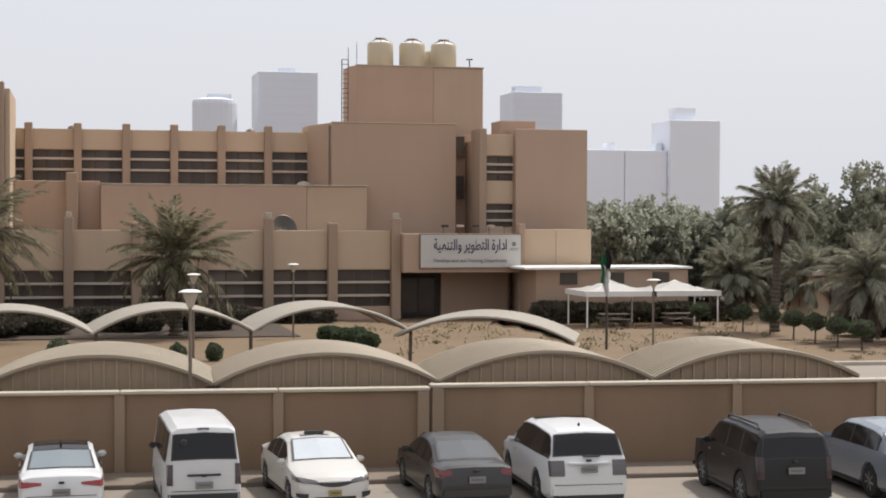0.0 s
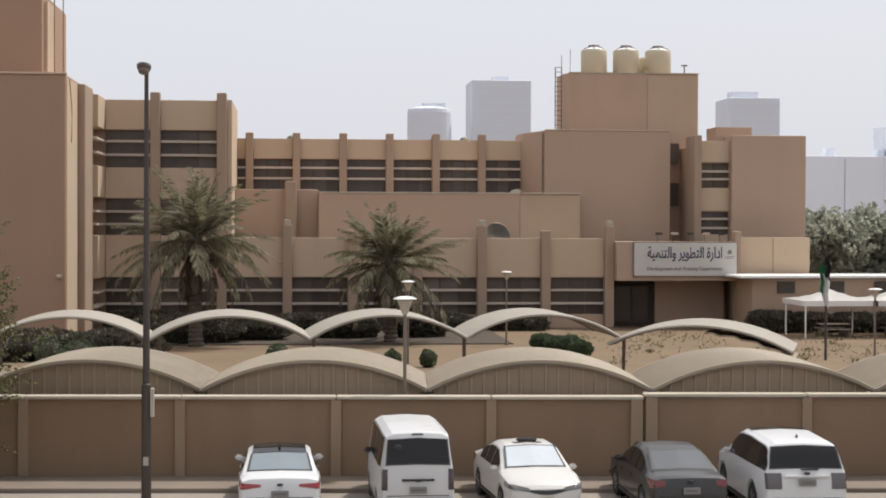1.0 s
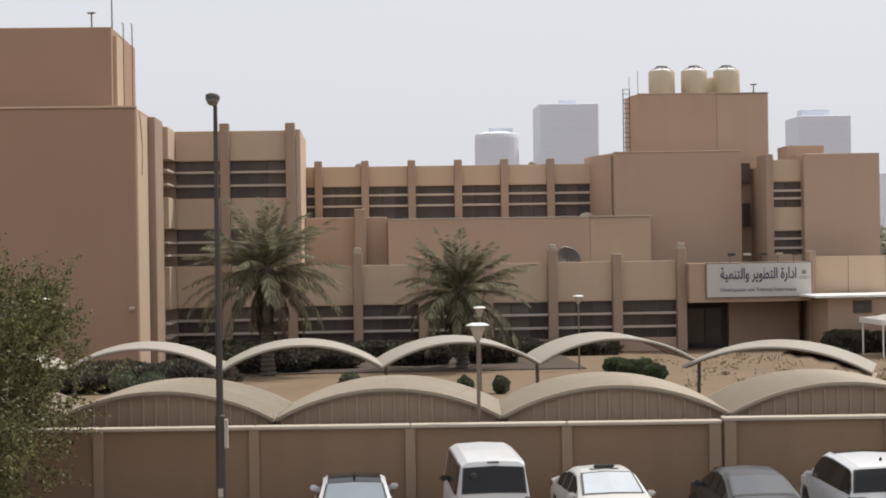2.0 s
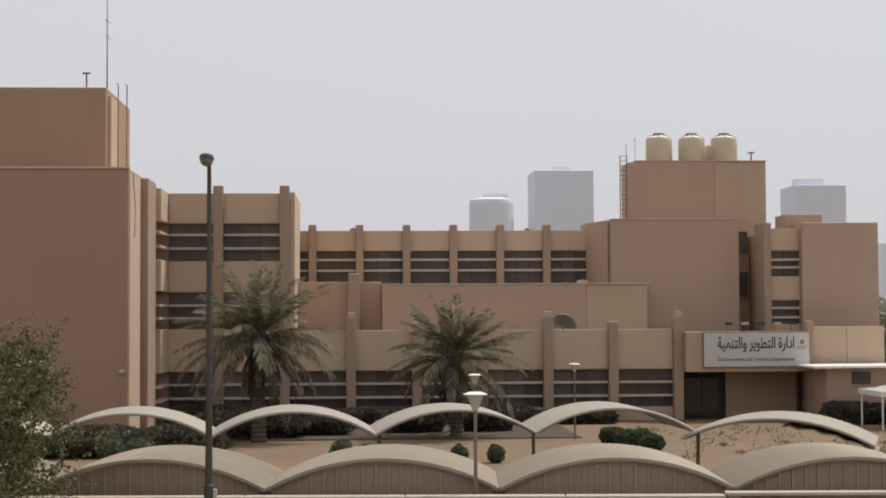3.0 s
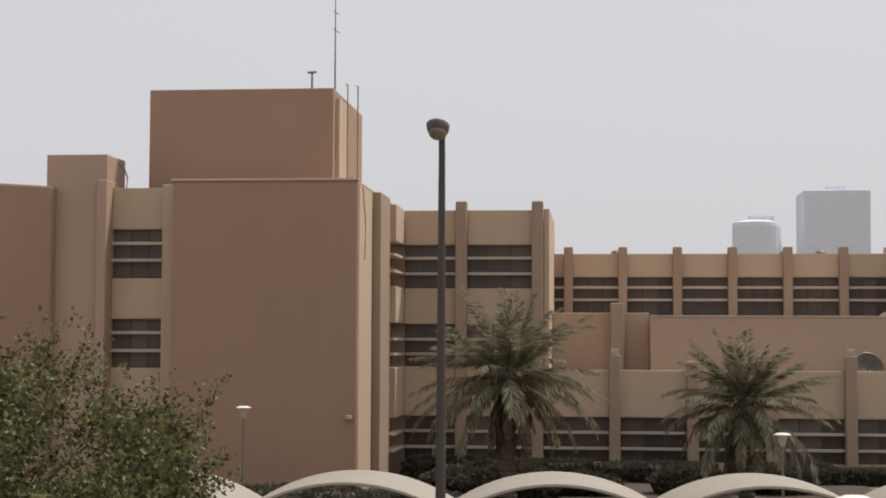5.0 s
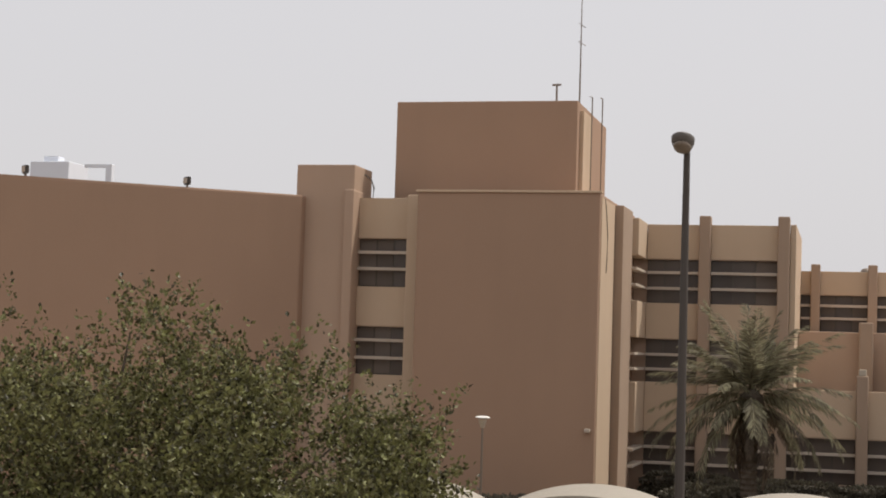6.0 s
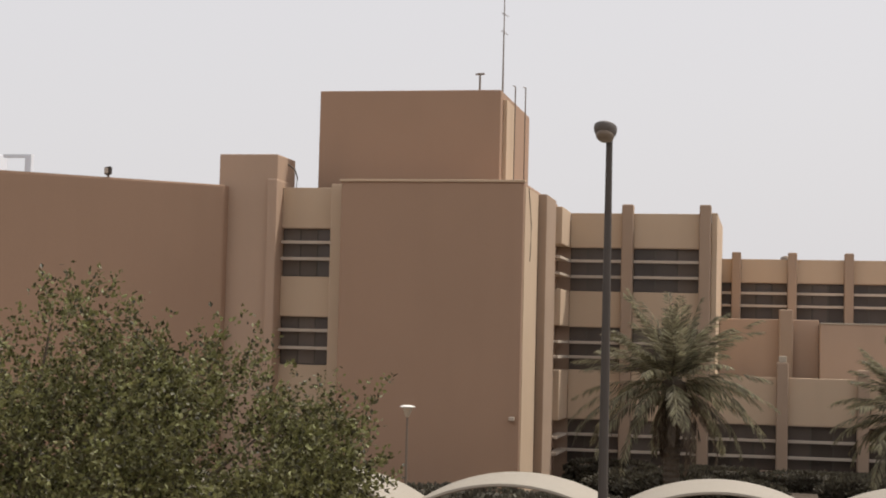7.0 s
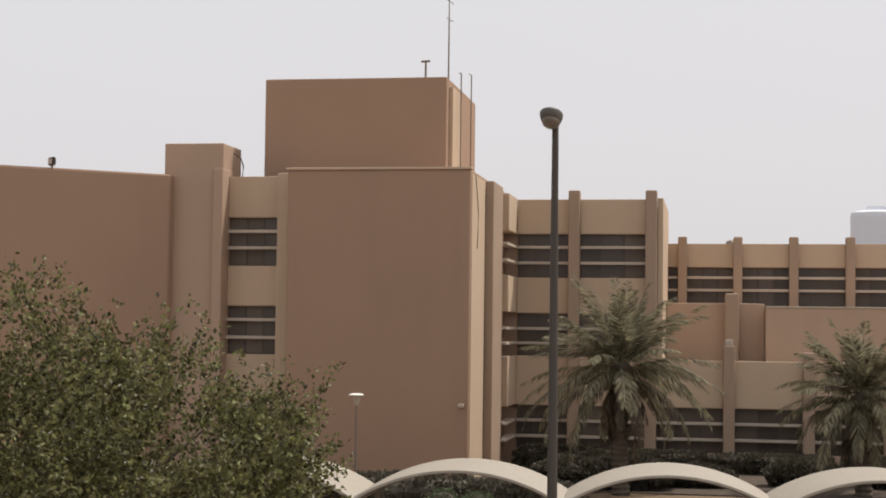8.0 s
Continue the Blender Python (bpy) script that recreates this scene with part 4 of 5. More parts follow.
def lettering(body, width, height, x, z, mat, name):
    curve = bpy.data.curves.new(name, "FONT")
    curve.body, curve.size, curve.align_x, curve.align_y = body, 1.0, "CENTER", "CENTER"
    curve.extrude, curve.offset = 0.01, 0.012
    tmp = bpy.data.objects.new(name, curve)
    scene.collection.objects.link(tmp)
    data = bpy.data.meshes.new_from_object(tmp.evaluated_get(bpy.context.evaluated_depsgraph_get()))
    bpy.data.objects.remove(tmp)
    co = np.array([v.co for v in data.vertices])
    lo, hi = co.min(0), co.max(0)
    data.transform(Matrix.Translation((x, -0.113, z)) @ Matrix.Rotation(radians(90), 4, "X") @ Matrix.Diagonal((width / (hi[0] - lo[0]), height / (hi[1] - lo[1]), 1, 1)) @ Matrix.Translation((-(lo[0] + hi[0]) / 2, -(lo[1] + hi[1]) / 2, 0)))
    data.materials.clear()
    data.materials.append(mat)
    return part(name, data, mat, sign)


ARABIC = "\ufe94\ufef4\ufee4\ufee8\ufe98\ufedf\ufe8d\ufeed \ufeae\ufef3\ufeee\ufec4\ufe98\ufedf\ufe8d \ufe93\ufead\ufe8d\ufea9\ufe8d"
lettering(ARABIC, 4.75, 0.95, -0.05, 0.32, SIGN_BLUE, "arabic_lettering")
lettering("Development and Training Department", 4.75, 0.30, -0.05, -0.62, SIGN_GREY, "english_lettering")
bm = bmesh.new()
add_lathe(bm, [(0.13, 0), (0.15, 0.01), (0.0, 0.012)], 8)
bmesh.ops.rotate(bm, verts=bm.verts[:], cent=(0, 0, 0), matrix=Matrix.Rotation(radians(90), 3, "X"))
bmesh.ops.translate(bm, verts=bm.verts[:], vec=(2.8, -0.104, 0.45))
part("emblem", bm, SIGN_GREY, sign)
for k in range(2):
    bm = bmesh.new()
    add_box(bm, 2.5, 3.12 - 0.1 * k, -0.108, -0.1, 0.14 - 0.1 * k, 0.18 - 0.1 * k)
    part("emblem_bar", bm, SIGN_GREY, sign)
# lamp brackets over the sign
for k in range(5):
    x = 23.8 + 1.0 * k
    lamp = thing("sign_lamp", "small lamp on a bent bracket above the sign", "sign lamp", "sign lamps", at=pose(x, F - 0.7, 5.45))
    bm = bmesh.new()
    add_tube(bm, [(0, 0, 0), (0, 0, 0.45), (0, -0.35, 0.55)], 0.035, 6)
    part("bracket", bm, STEEL, lamp)
    bm = bmesh.new()
    add_box(bm, -0.24, 0.24, -0.5, -0.32, 0.42, 0.58)
    bmesh.ops.bevel(bm, geom=bm.edges[:], offset=0.04, segments=2, affect="EDGES")
    part("head", bm, RAIL if k % 2 else POLE_DARK, lamp)

# annex with its flat white roof
annex = thing("annex_building", "low tan annex with a thin white flat roof and small dark windows", "annex", kind="structure")
box("wall", 28.95, 39.0, 80.0, 83.58, 0, 3.25, STUCCO, annex, bevel=0.04)
prism("roof_edge", [(27.9, 78.9), (34.3, 79.6), (39.2, 79.8), (39.2, 83.7), (29.35, 83.55), (27.9, 82.4)], 3.30, 3.44, WHITE, annex, "white roof slab", 0.03)
for x in (30.5, 33.6, 36.6):
    w = box("window", x, x + 1.1, 79.9, 79.998, 2.35, 3.08, METAL_FRAME, annex, bevel=0)
    box("pane", x + 0.06, x + 1.04, 79.88, 79.898, 2.41, 3.02, GLASS, w, bevel=0)

# white shade canopies on slim posts
for k, x in enumerate((32.5, 36.6)):
    tent = thing("shade_canopy", "white pyramid shade canopy on slim posts", "shade canopy", "shade canopies", at=pose(x, 76.2, 0))
    bm = bmesh.new()
    n = 8
    rows = []
    for j in range(n + 1):
        for i in range(n + 1):
            a, c = -1 + 2 * i / n, -1 + 2 * j / n
            e = max(abs(a), abs(c))
            rows.append(bm.verts.new((a * 2.2, c * 2.0, 2.16 + 0.62 * (1 - e) ** 1.25 - 0.05 * math.sin(math.pi * (1 - e)))))
    for j in range(n):
        for i in range(n):
            q = j * (n + 1) + i
            bm.faces.new((rows[q], rows[q + 1], rows[q + n + 2], rows[q + n + 1]))
    bmesh.ops.solidify(bm, geom=bm.faces[:], thickness=0.03)
    part("cover", bm, WHITE, tent, smooth=False)
    bm = bmesh.new()
    for x0, x1, y0, y1 in ((-2.2, 2.2, -2.02, -1.99), (-2.2, 2.2, 1.99, 2.02), (-2.22, -2.19, -2.0, 2.0), (2.19, 2.22, -2.0, 2.0)):
        add_box(bm, x0, x1, y0, y1, 1.86, 2.17)
    part("valance", bm, WHITE, tent)
    for a in (-2.05, 2.05):
        for c in (-1.85, 1.85):
            bm = bmesh.new()
            add_tube(bm, [(a, c, 0), (a, c, 2.16)], 0.05, 8)
            part("post", bm, WHITE, tent)
    table = thing("picnic_table", "grey picnic table with benches under a canopy", "picnic table", "picnic tables", at=pose(x + 0.2, 76.1, 0))
    bm = bmesh.new()
    add_box(bm, -0.9, 0.9, -0.38, 0.38, 0.70, 0.75)
    part("tabletop", bm, CONCRETE, table)
    for sgn in (-1, 1):
        bm = bmesh.new()
        add_box(bm, -0.9, 0.9, sgn * 0.72 - 0.14, sgn * 0.72 + 0.14, 0.42, 0.46)
        part("bench_seat", bm, CONCRETE, table)
        bm = bmesh.new()
        add_box(bm, sgn * 0.65 - 0.04, sgn * 0.65 + 0.04, -0.8, 0.8, 0.0, 0.42)
        add_box(bm, sgn * 0.65 - 0.04, sgn * 0.65 + 0.04, -0.05, 0.05, 0.421, 0.70)
        part("leg", bm, STEEL, table)


def garden_lamp(x, y, h, label, spread=0.30):
    """A post-top lantern: a cone under a broad shallow cap."""
    lamp = thing("garden_lamp", label, "garden lamp", "garden lamps", at=pose(x, y, 0))
    bm = bmesh.new()
    add_tube(bm, [(0, 0, 0), (0, 0, 0.4), (0, 0, h - 0.45)], [0.075, 0.055, 0.042], 10)
    part("pole", bm, STEEL, lamp)
    bm = bmesh.new()
    add_lathe(bm, [(0.05, h - 0.47), (0.08, h - 0.44), (0.19 * spread / 0.3, h - 0.12), (0.19 * spread / 0.3, h - 0.1)], 16)
    part("lantern", bm, LANTERN, lamp)
    bm = bmesh.new()
    add_lathe(bm, [(0.05, h - 0.1), (spread, h - 0.075), (spread, h - 0.055), (spread * 0.55, h - 0.005), (0.05, h)], 20)
    part("cap", bm, WHITE, lamp, "broad white cap")


LANTERN = material("dusty_lantern", (0.44, 0.38, 0.30), 0.5, vary=0.08)
garden_lamp(4.0, 26.03, 4.68, "brown garden lamp with a white cap between wall and carport")
garden_lamp(6.2, 56.0, 4.0, "garden lamp with a white cap on the sand")
garden_lamp(12.5, 70.0, 4.0, "garden lamp with a white cap before the windows")
garden_lamp(29.95, 62.0, 3.4, "garden lamp with a white cap near the canopies", 0.36)
garden_lamp(-13.6, 60.0, 4.6, "garden lamp with a white cap before the blank panel")

# flagpole
flag = thing("flagpole", "dark flagpole with a limp green and white flag", "flagpole", at=pose(26.75, 60.0, 0))
bm = bmesh.new()
add_tube(bm, [(0, 0, 0), (0, 0, 5.3)], [0.07, 0.045], 8)
part("pole", bm, POLE_DARK, flag)
CLOTH = [material("flag_green", (0.03, 0.19, 0.09), 0.8), material("flag_white", (0.70, 0.70, 0.68), 0.8), material("flag_dark", (0.03, 0.03, 0.03), 0.8)]
for k, (top, low, u0, u1) in enumerate(((4.75, 3.35, -0.30, -0.06), (4.25, 2.75, -0.22, 0.10), (5.1, 4.1, -0.10, 0.14))):
    bm = bmesh.new()
    cols = []
    for i in range(7):
        s = i / 6
        x = u0 + (u1 - u0) * s
        cols.append([bm.verts.new((x + 0.05 * math.sin(7 * z + k), -0.09 - 0.03 * k + 0.07 * math.sin(9 * s + z * 2), z)) for z in [top - 0.25 * s + (low - top) * j / 6 for j in range(7)]])
    for a, c in zip(cols, cols[1:]):
        for j in range(6):
            bm.faces.new((a[j], c[j], c[j + 1], a[j + 1]))
    bmesh.ops.solidify(bm, geom=bm.faces[:], thickness=0.012)
    part("cloth", bm, CLOTH[k], flag)

# the gate lodge beyond the palms
lodge = thing("garden_lodge", "low tan lodge half hidden behind palms", "lodge", kind="structure")
box("wall", 45.6, 53.8, 76.5, 80.0, 0, 2.95, STUCCO_LIGHT, lodge, bevel=0.03)
box("roof", 45.2, 54.2, 76.1, 80.4, 2.96, 3.2, COPING, lodge, bevel=0.03)
w = box("window", 47.0, 48.4, 76.4, 76.498, 1.2, 2.3, METAL_FRAME, lodge, bevel=0)
box("pane", 47.06, 48.34, 76.38, 76.398, 1.26, 2.24, GLASS, w, bevel=0)

# street lamp by the car park
LAMP_SHELL = material("weathered_lamp_shell", (0.11, 0.098, 0.09), 0.6, 0.1, vary=0.15, bump=0.05)
lamp = thing("street_lamp", "tall dark street lamp with a rounded head beside the car park", "street lamp", at=pose(-2.31, 23.0, 0))
bm = bmesh.new()
add_tube(bm, [(0, 0, 0.012), (0, 0, 2.75), (0, 0, 2.77), (0, 0, 10.07)], [0.118, 0.112, 0.085, 0.047], 14)
part("pole", bm, POLE_DARK, lamp, smooth=False)
bm = bmesh.new()
bmesh.ops.create_uvsphere(bm, u_segments=20, v_segments=12, radius=1)
for v in bm.verts:
    v.co = Vector((v.co.x * 0.168, v.co.y * 0.32, v.co.z * (0.06 if v.co.z > 0 else 0.19)))
bmesh.ops.rotate(bm, verts=bm.verts[:], cent=(0, 0, 0), matrix=Matrix.Rotation(radians(-8), 3, "X"))
bmesh.ops.translate(bm, verts=bm.verts[:], vec=(-0.04, -0.2, 10.22))
part("head", bm, LAMP_SHELL, lamp, "weathered grey lamp head", smooth=True)
bm = bmesh.new()
bmesh.ops.create_uvsphere(bm, u_segments=16, v_segments=8, radius=1)
for v in bm.verts:
    v.co = Vector((v.co.x * 0.13, v.co.y * 0.26, v.co.z * 0.075))
bmesh.ops.rotate(bm, verts=bm.verts[:], cent=(0, 0, 0), matrix=Matrix.Rotation(radians(-8), 3, "X"))
bmesh.ops.translate(bm, verts=bm.verts[:], vec=(-0.04, -0.25, 10.095))
part("lens", bm, STEEL, lamp, "dull lamp glass", smooth=True)
bm = bmesh.new()
add_box(bm, 0.10, 0.18, -0.1, 0.1, 1.99, 2.66)
part("cable_box", bm, CONCRETE, lamp, "pale narrow box on the pole")
bm = bmesh.new()
add_box(bm, -0.06, 0.06, -0.135, -0.113, 0.85, 1.05)
part("plate", bm, CONCRETE, lamp)

# ---- distant towers, haze mixed into their colours ----


def tower(x0, x1, y, h, mat, label, cap=None, rows=14, round_top=False):
    t = thing("distant_tower", label, "tower", "skyline towers", kind="structure", at=pose((x0 + x1) / 2, y, 0))
    w = (x1 - x0) / 2
    bm = bmesh.new()
    if round_top:
        add_lathe(bm, [(w, 0), (w, h - 0.8), (w * 0.97, h - 0.3), (w * 0.6, h)], 24)
    else:
        add_box(bm, -w, w, 0, 2 * w, 0, h)
        bmesh.ops.bevel(bm, geom=bm.edges[:], offset=0.08, segments=1, affect="EDGES")
    part("shaft", bm, mat, t)
    if cap:
        bm = bmesh.new()
        add_box(bm, *cap)
        part("roof_plant", bm, mat, t)
    if mat is HAZE_NEAR and not round_top:
        for k in range(rows):
            z = h - 1.0 - k * h / rows / 1.6
            bm = bmesh.new()
            add_box(bm, -w * 0.9, w * 0.9, -0.006, 0.02, z - 0.32, z)
            part("glazing_band", bm, HAZE_GLASS, t)
    return t


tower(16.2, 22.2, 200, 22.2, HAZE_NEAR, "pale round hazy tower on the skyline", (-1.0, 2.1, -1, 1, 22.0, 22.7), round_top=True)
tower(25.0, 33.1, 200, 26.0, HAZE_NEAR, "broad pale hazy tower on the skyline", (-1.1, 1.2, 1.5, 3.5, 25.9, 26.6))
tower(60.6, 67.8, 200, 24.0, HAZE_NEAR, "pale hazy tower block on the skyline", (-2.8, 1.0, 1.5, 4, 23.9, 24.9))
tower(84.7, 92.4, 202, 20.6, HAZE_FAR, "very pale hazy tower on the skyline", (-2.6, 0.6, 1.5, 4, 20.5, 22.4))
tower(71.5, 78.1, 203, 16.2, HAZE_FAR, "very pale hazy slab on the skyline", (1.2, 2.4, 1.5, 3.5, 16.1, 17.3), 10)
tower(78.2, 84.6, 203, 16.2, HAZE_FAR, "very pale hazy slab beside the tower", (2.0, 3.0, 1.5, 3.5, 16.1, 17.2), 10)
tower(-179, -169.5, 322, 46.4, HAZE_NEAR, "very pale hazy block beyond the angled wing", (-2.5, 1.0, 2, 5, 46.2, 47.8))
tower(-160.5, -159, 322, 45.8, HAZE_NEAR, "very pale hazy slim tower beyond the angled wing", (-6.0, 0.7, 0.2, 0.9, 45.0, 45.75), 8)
# ---- cars ----


def paint(name, color, rough=0.36, metal=0.0, dust=0.05):
    return material(name, color, rough, metal, vary=0.05, size=1.2, bump=0.0, grain=8, dust=dust, coat=0.35)


TYRE = material("tyre_rubber", (0.022, 0.021, 0.02), 0.85, vary=0.2, bump=0.1)
RIM = material("alloy_rim", (0.20, 0.195, 0.19), 0.5, 0.5, vary=0.1, bump=0.0)
CAR_GLASS = material("tinted_car_glass", (0.012, 0.012, 0.013), 0.08, vary=0.2, bump=0.0)
CAR_GLASS.node_tree.nodes["Principled BSDF"].inputs["Specular IOR Level"].default_value = 0.35
# bright sky reflection painted as a pale base, with a little real dust
CLEAR_GLASS = material("dusty_sky_toned_windscreen", (0.50, 0.55, 0.59), 0.1, vary=0.25, bump=0.0, dust=0.12, coat=0.8)
# the reflected sky is in this blue-grey base, under light dust
REAR_GLASS = material("sky_toned_rear_glass", (0.17, 0.21, 0.23), 0.1, vary=0.2, bump=0.0, dust=0.08, coat=0.6)
PLASTIC = material("black_bumper_plastic", (0.03, 0.029, 0.028), 0.6, vary=0.15, bump=0.1)
PRINT = material("faded_plate_print", (0.12, 0.118, 0.112), 0.6, vary=0.05, bump=0.0)
HEAD_LENS = material("dark_headlamp_lens", (0.10, 0.095, 0.092), 0.15, 0.2, vary=0.2, bump=0.0, coat=0.5)
RED_LENS = material("red_tail_lens", (0.27, 0.02, 0.018), 0.2, vary=0.1, bump=0.0, coat=0.5)
CLEAR_LENS = material("clear_lamp_lens", (0.20, 0.20, 0.20), 0.12, 0.3, vary=0.1, bump=0.0, coat=0.5)
CHROME = material("chrome_trim", (0.6, 0.6, 0.6), 0.15, 1.0, vary=0.05, bump=0.0)
PLATE_MAT = material("number_plate", (0.2, 0.196, 0.19), 0.5, vary=0.05, bump=0.0)
PLATE_YELLOW = material("yellow_taxi_plate", (0.33, 0.26, 0.075), 0.5, vary=0.05, bump=0.0)
INK = material("dark_print", (0.05, 0.05, 0.05), 0.6, vary=0.05, bump=0.0)

SEDAN = dict(L=4.68, W=1.80, H=1.46, belt=0.93, wheel=0.33, axles=(-1.38, 1.36),
             top=[(0, 0.62), (0.008, 0.84), (0.02, 0.97), (0.05, 1.01), (0.15, 1.05), (0.31, 1.36), (0.39, 1.445), (0.50, 1.46), (0.58, 1.42), (0.745, 1.02), (0.78, 0.99), (0.93, 0.87), (0.975, 0.79), (0.993, 0.71), (1, 0.60)],
             rear=(0.16, 0.315), front=(0.59, 0.735), side=((0.24, 0.36), (0.375, 0.50), (0.515, 0.68)))
VAN = dict(tumble=0.12, L=4.70, W=1.72, H=1.98, belt=1.12, wheel=0.32, axles=(-1.30, 1.27),
           top=[(0, 0.55), (0.004, 0.95), (0.012, 1.18), (0.035, 1.80), (0.05, 1.93), (0.08, 1.97), (0.40, 1.98), (0.74, 1.95), (0.80, 1.88), (0.945, 1.18), (0.965, 1.05), (0.99, 0.85), (1, 0.6)],
           rear=(0.0165, 0.037), front=(0.81, 0.935), side=((0.08, 0.30), (0.315, 0.55), (0.565, 0.78)))
SUV = dict(tumble=0.17, L=4.80, W=1.95, H=1.79, belt=1.12, wheel=0.385, axles=(-1.38, 1.40),
           top=[(0, 0.62), (0.006, 0.95), (0.015, 1.08), (0.06, 1.55), (0.085, 1.70), (0.13, 1.75), (0.40, 1.79), (0.55, 1.77), (0.60, 1.72), (0.745, 1.18), (0.78, 1.12), (0.95, 1.00), (0.985, 0.85), (1, 0.65)],
           rear=(0.029, 0.076), front=(0.61, 0.735), side=((0.05, 0.245), (0.25, 0.425), (0.43, 0.67)))
BIG = dict(tumble=0.15, L=4.75, W=1.88, H=1.84, belt=1.16, wheel=0.39, axles=(-1.34, 1.40),
           top=[(0, 0.62), (0.005, 1.0), (0.012, 1.2), (0.04, 1.64), (0.055, 1.74), (0.09, 1.79), (0.40, 1.84), (0.58, 1.81), (0.62, 1.76), (0.74, 1.30), (0.77, 1.23), (0.95, 1.12), (0.985, 0.95), (1, 0.65)],
           rear=(0.0135, 0.041), front=(0.63, 0.735), side=((0.06, 0.24), (0.255, 0.44), (0.455, 0.665)))
COUPE_SUV = dict(SUV, L=4.85, W=1.94, H=1.70, top=[(0, 0.62), (0.01, 0.9), (0.025, 1.06), (0.10, 1.42), (0.16, 1.58), (0.24, 1.65), (0.42, 1.70), (0.55, 1.67), (0.60, 1.62), (0.76, 1.12), (0.80, 1.06), (0.95, 0.92), (0.985, 0.78), (1, 0.6)],
                 rear=(0.03, 0.15), side=((0.15, 0.27), (0.285, 0.44), (0.455, 0.67)))


def car(label, spec, body_mat, m, windscreen=None, side_glass=None, category="car", name="parked_car", rear_lamps=RED_LENS, lamp_box=(0.30, 0.17, 0.82), bumper=None, plate_z=0.66, plate=None, rails=False, roof_panel=None, taxi=False, rear_glass=None, sill=True, bar_z=0.0, fin_y=0.0):
    L, W, H, belt, wr = spec["L"], spec["W"], spec["H"], spec["belt"], spec["wheel"]
    windscreen, side_glass, rear_glass = windscreen or CAR_GLASS, side_glass or CAR_GLASS, rear_glass or CAR_GLASS
    ob = thing(name, label, category, "parked vehicles", at=m)
    ts, tz = [p[0] for p in spec["top"]], [p[1] for p in spec["top"]]

    def ring(s):
        """Half section at s: floor centre, sill, waist, belt, roof edge, roof centre."""
        y = (s - 0.5) * L
        zt = float(np.interp(s, ts, tz))
        w = W / 2 * float(np.interp(s, (0, 0.015, 0.06, 0.16, 0.84, 0.93, 0.985, 1), (0.88, 0.925, 0.965, 1, 1, 0.96, 0.87, 0.74)))
        zb = 0.24 + 0.12 * float(np.interp(s, (0, 0.06, 0.9, 1), (1, 0, 0, 0.6)))
        for a in spec["axles"]:
            d = abs(y - a)
            if d < wr * 1.12:
                zb = max(zb, wr + math.sqrt((wr * 1.12) ** 2 - d * d) * 0.97)
        zbelt = min(belt + 0.04 * (0.5 - s), zt - 0.05)
        cabin = max(0.0, min(1.0, (zt - belt) / (H - belt)))
        wt = w * (0.95 - spec.get("tumble", 0.20) * cabin)
        mid = max(zb + 0.05, min(0.62, zbelt - 0.08))
        zs = max(zb + 0.02, min(zb + 0.1, mid - 0.02))
        return [Vector((0, y, zb)), Vector((w * 0.90, y, zb)), Vector((w * 0.985, y, zs)), Vector((w, y, mid)), Vector((w * 0.965, y, zbelt)), Vector((wt, y, zt - 0.04 - 0.045 * cabin)), Vector((wt * 0.80, y, zt)), Vector((0, y, zt + 0.02 * cabin + 0.012))]

    marks = sorted(set([round(k / 46, 4) for k in range(47)] + [t for t in ts] + [(a + e) / L + 0.5 for a in spec["axles"] for e in (-wr * 1.12, -wr * 1.1, -wr * 0.95, -wr * 0.6, 0, wr * 0.6, wr * 0.95, wr * 1.1, wr * 1.12)]))
    bm = bmesh.new()
    loops = []
    for s in marks:
        r = ring(min(max(s, 0), 1))
        loops.append([bm.verts.new(p) for p in r] + [bm.verts.new((-p.x, p.y, p.z)) for p in r[-2:0:-1]])
    k = len(loops[0])
    for a, c in zip(loops, loops[1:]):
        for i in range(k):
            bm.faces.new((a[i], a[(i + 1) % k], c[(i + 1) % k], c[i]))
    bm.faces.new(loops[0][::-1])
    bm.faces.new(loops[-1])
    bmesh.ops.recalc_face_normals(bm, faces=bm.faces[:])
    for e in bm.edges:
        if len(e.link_faces) == 2 and e.calc_face_angle() > 0.42:
            e.smooth = False
    body = part("body", bm, body_mat, ob, smooth=True)

    def patch(pick, us, vs, off, mat, pname, plabel="", bend=None):
        bm = bmesh.new()
        grid = [[bm.verts.new(pick(u, v)) for v in vs] for u in us]
        for a, c in zip(grid, grid[1:]):
            for i in range(len(vs) - 1):
                bm.faces.new((a[i], a[i + 1], c[i + 1], c[i]))
        bmesh.ops.recalc_face_normals(bm, faces=bm.faces[:])
        mid = sum((v.co for v in bm.verts), Vector()) / len(bm.verts)
        bm.normal_update()
        out = mid - Vector((0, mid.y * 0.6, 0.55))
        f0 = bm.faces[len(bm.faces) // 2]
        if f0.normal.dot(out) < 0:
            bmesh.ops.reverse_faces(bm, faces=bm.faces[:])
            bm.normal_update()
        moves = {v: v.normal * off for v in bm.verts}
        for v, d in moves.items():
            v.co += d
        bmesh.ops.solidify(bm, geom=bm.faces[:], thickness=0.006)
        return part(pname, bm, mat, ob, plabel, smooth=False)

    def over(s, v):
        r = ring(s)
        e = r[6]
        return Vector((e.x * v, e.y, e.z + (r[7].z - e.z) * (1 - abs(v))))

    lin = lambda a, c, n: [a + (c - a) * i / n for i in range(n + 1)]
    for key, wide in (("rear", 1.10 if H < 1.6 else 1.2), ("front", 1.10)):
        a, c = spec[key]
        e = 0.06 * (c - a)
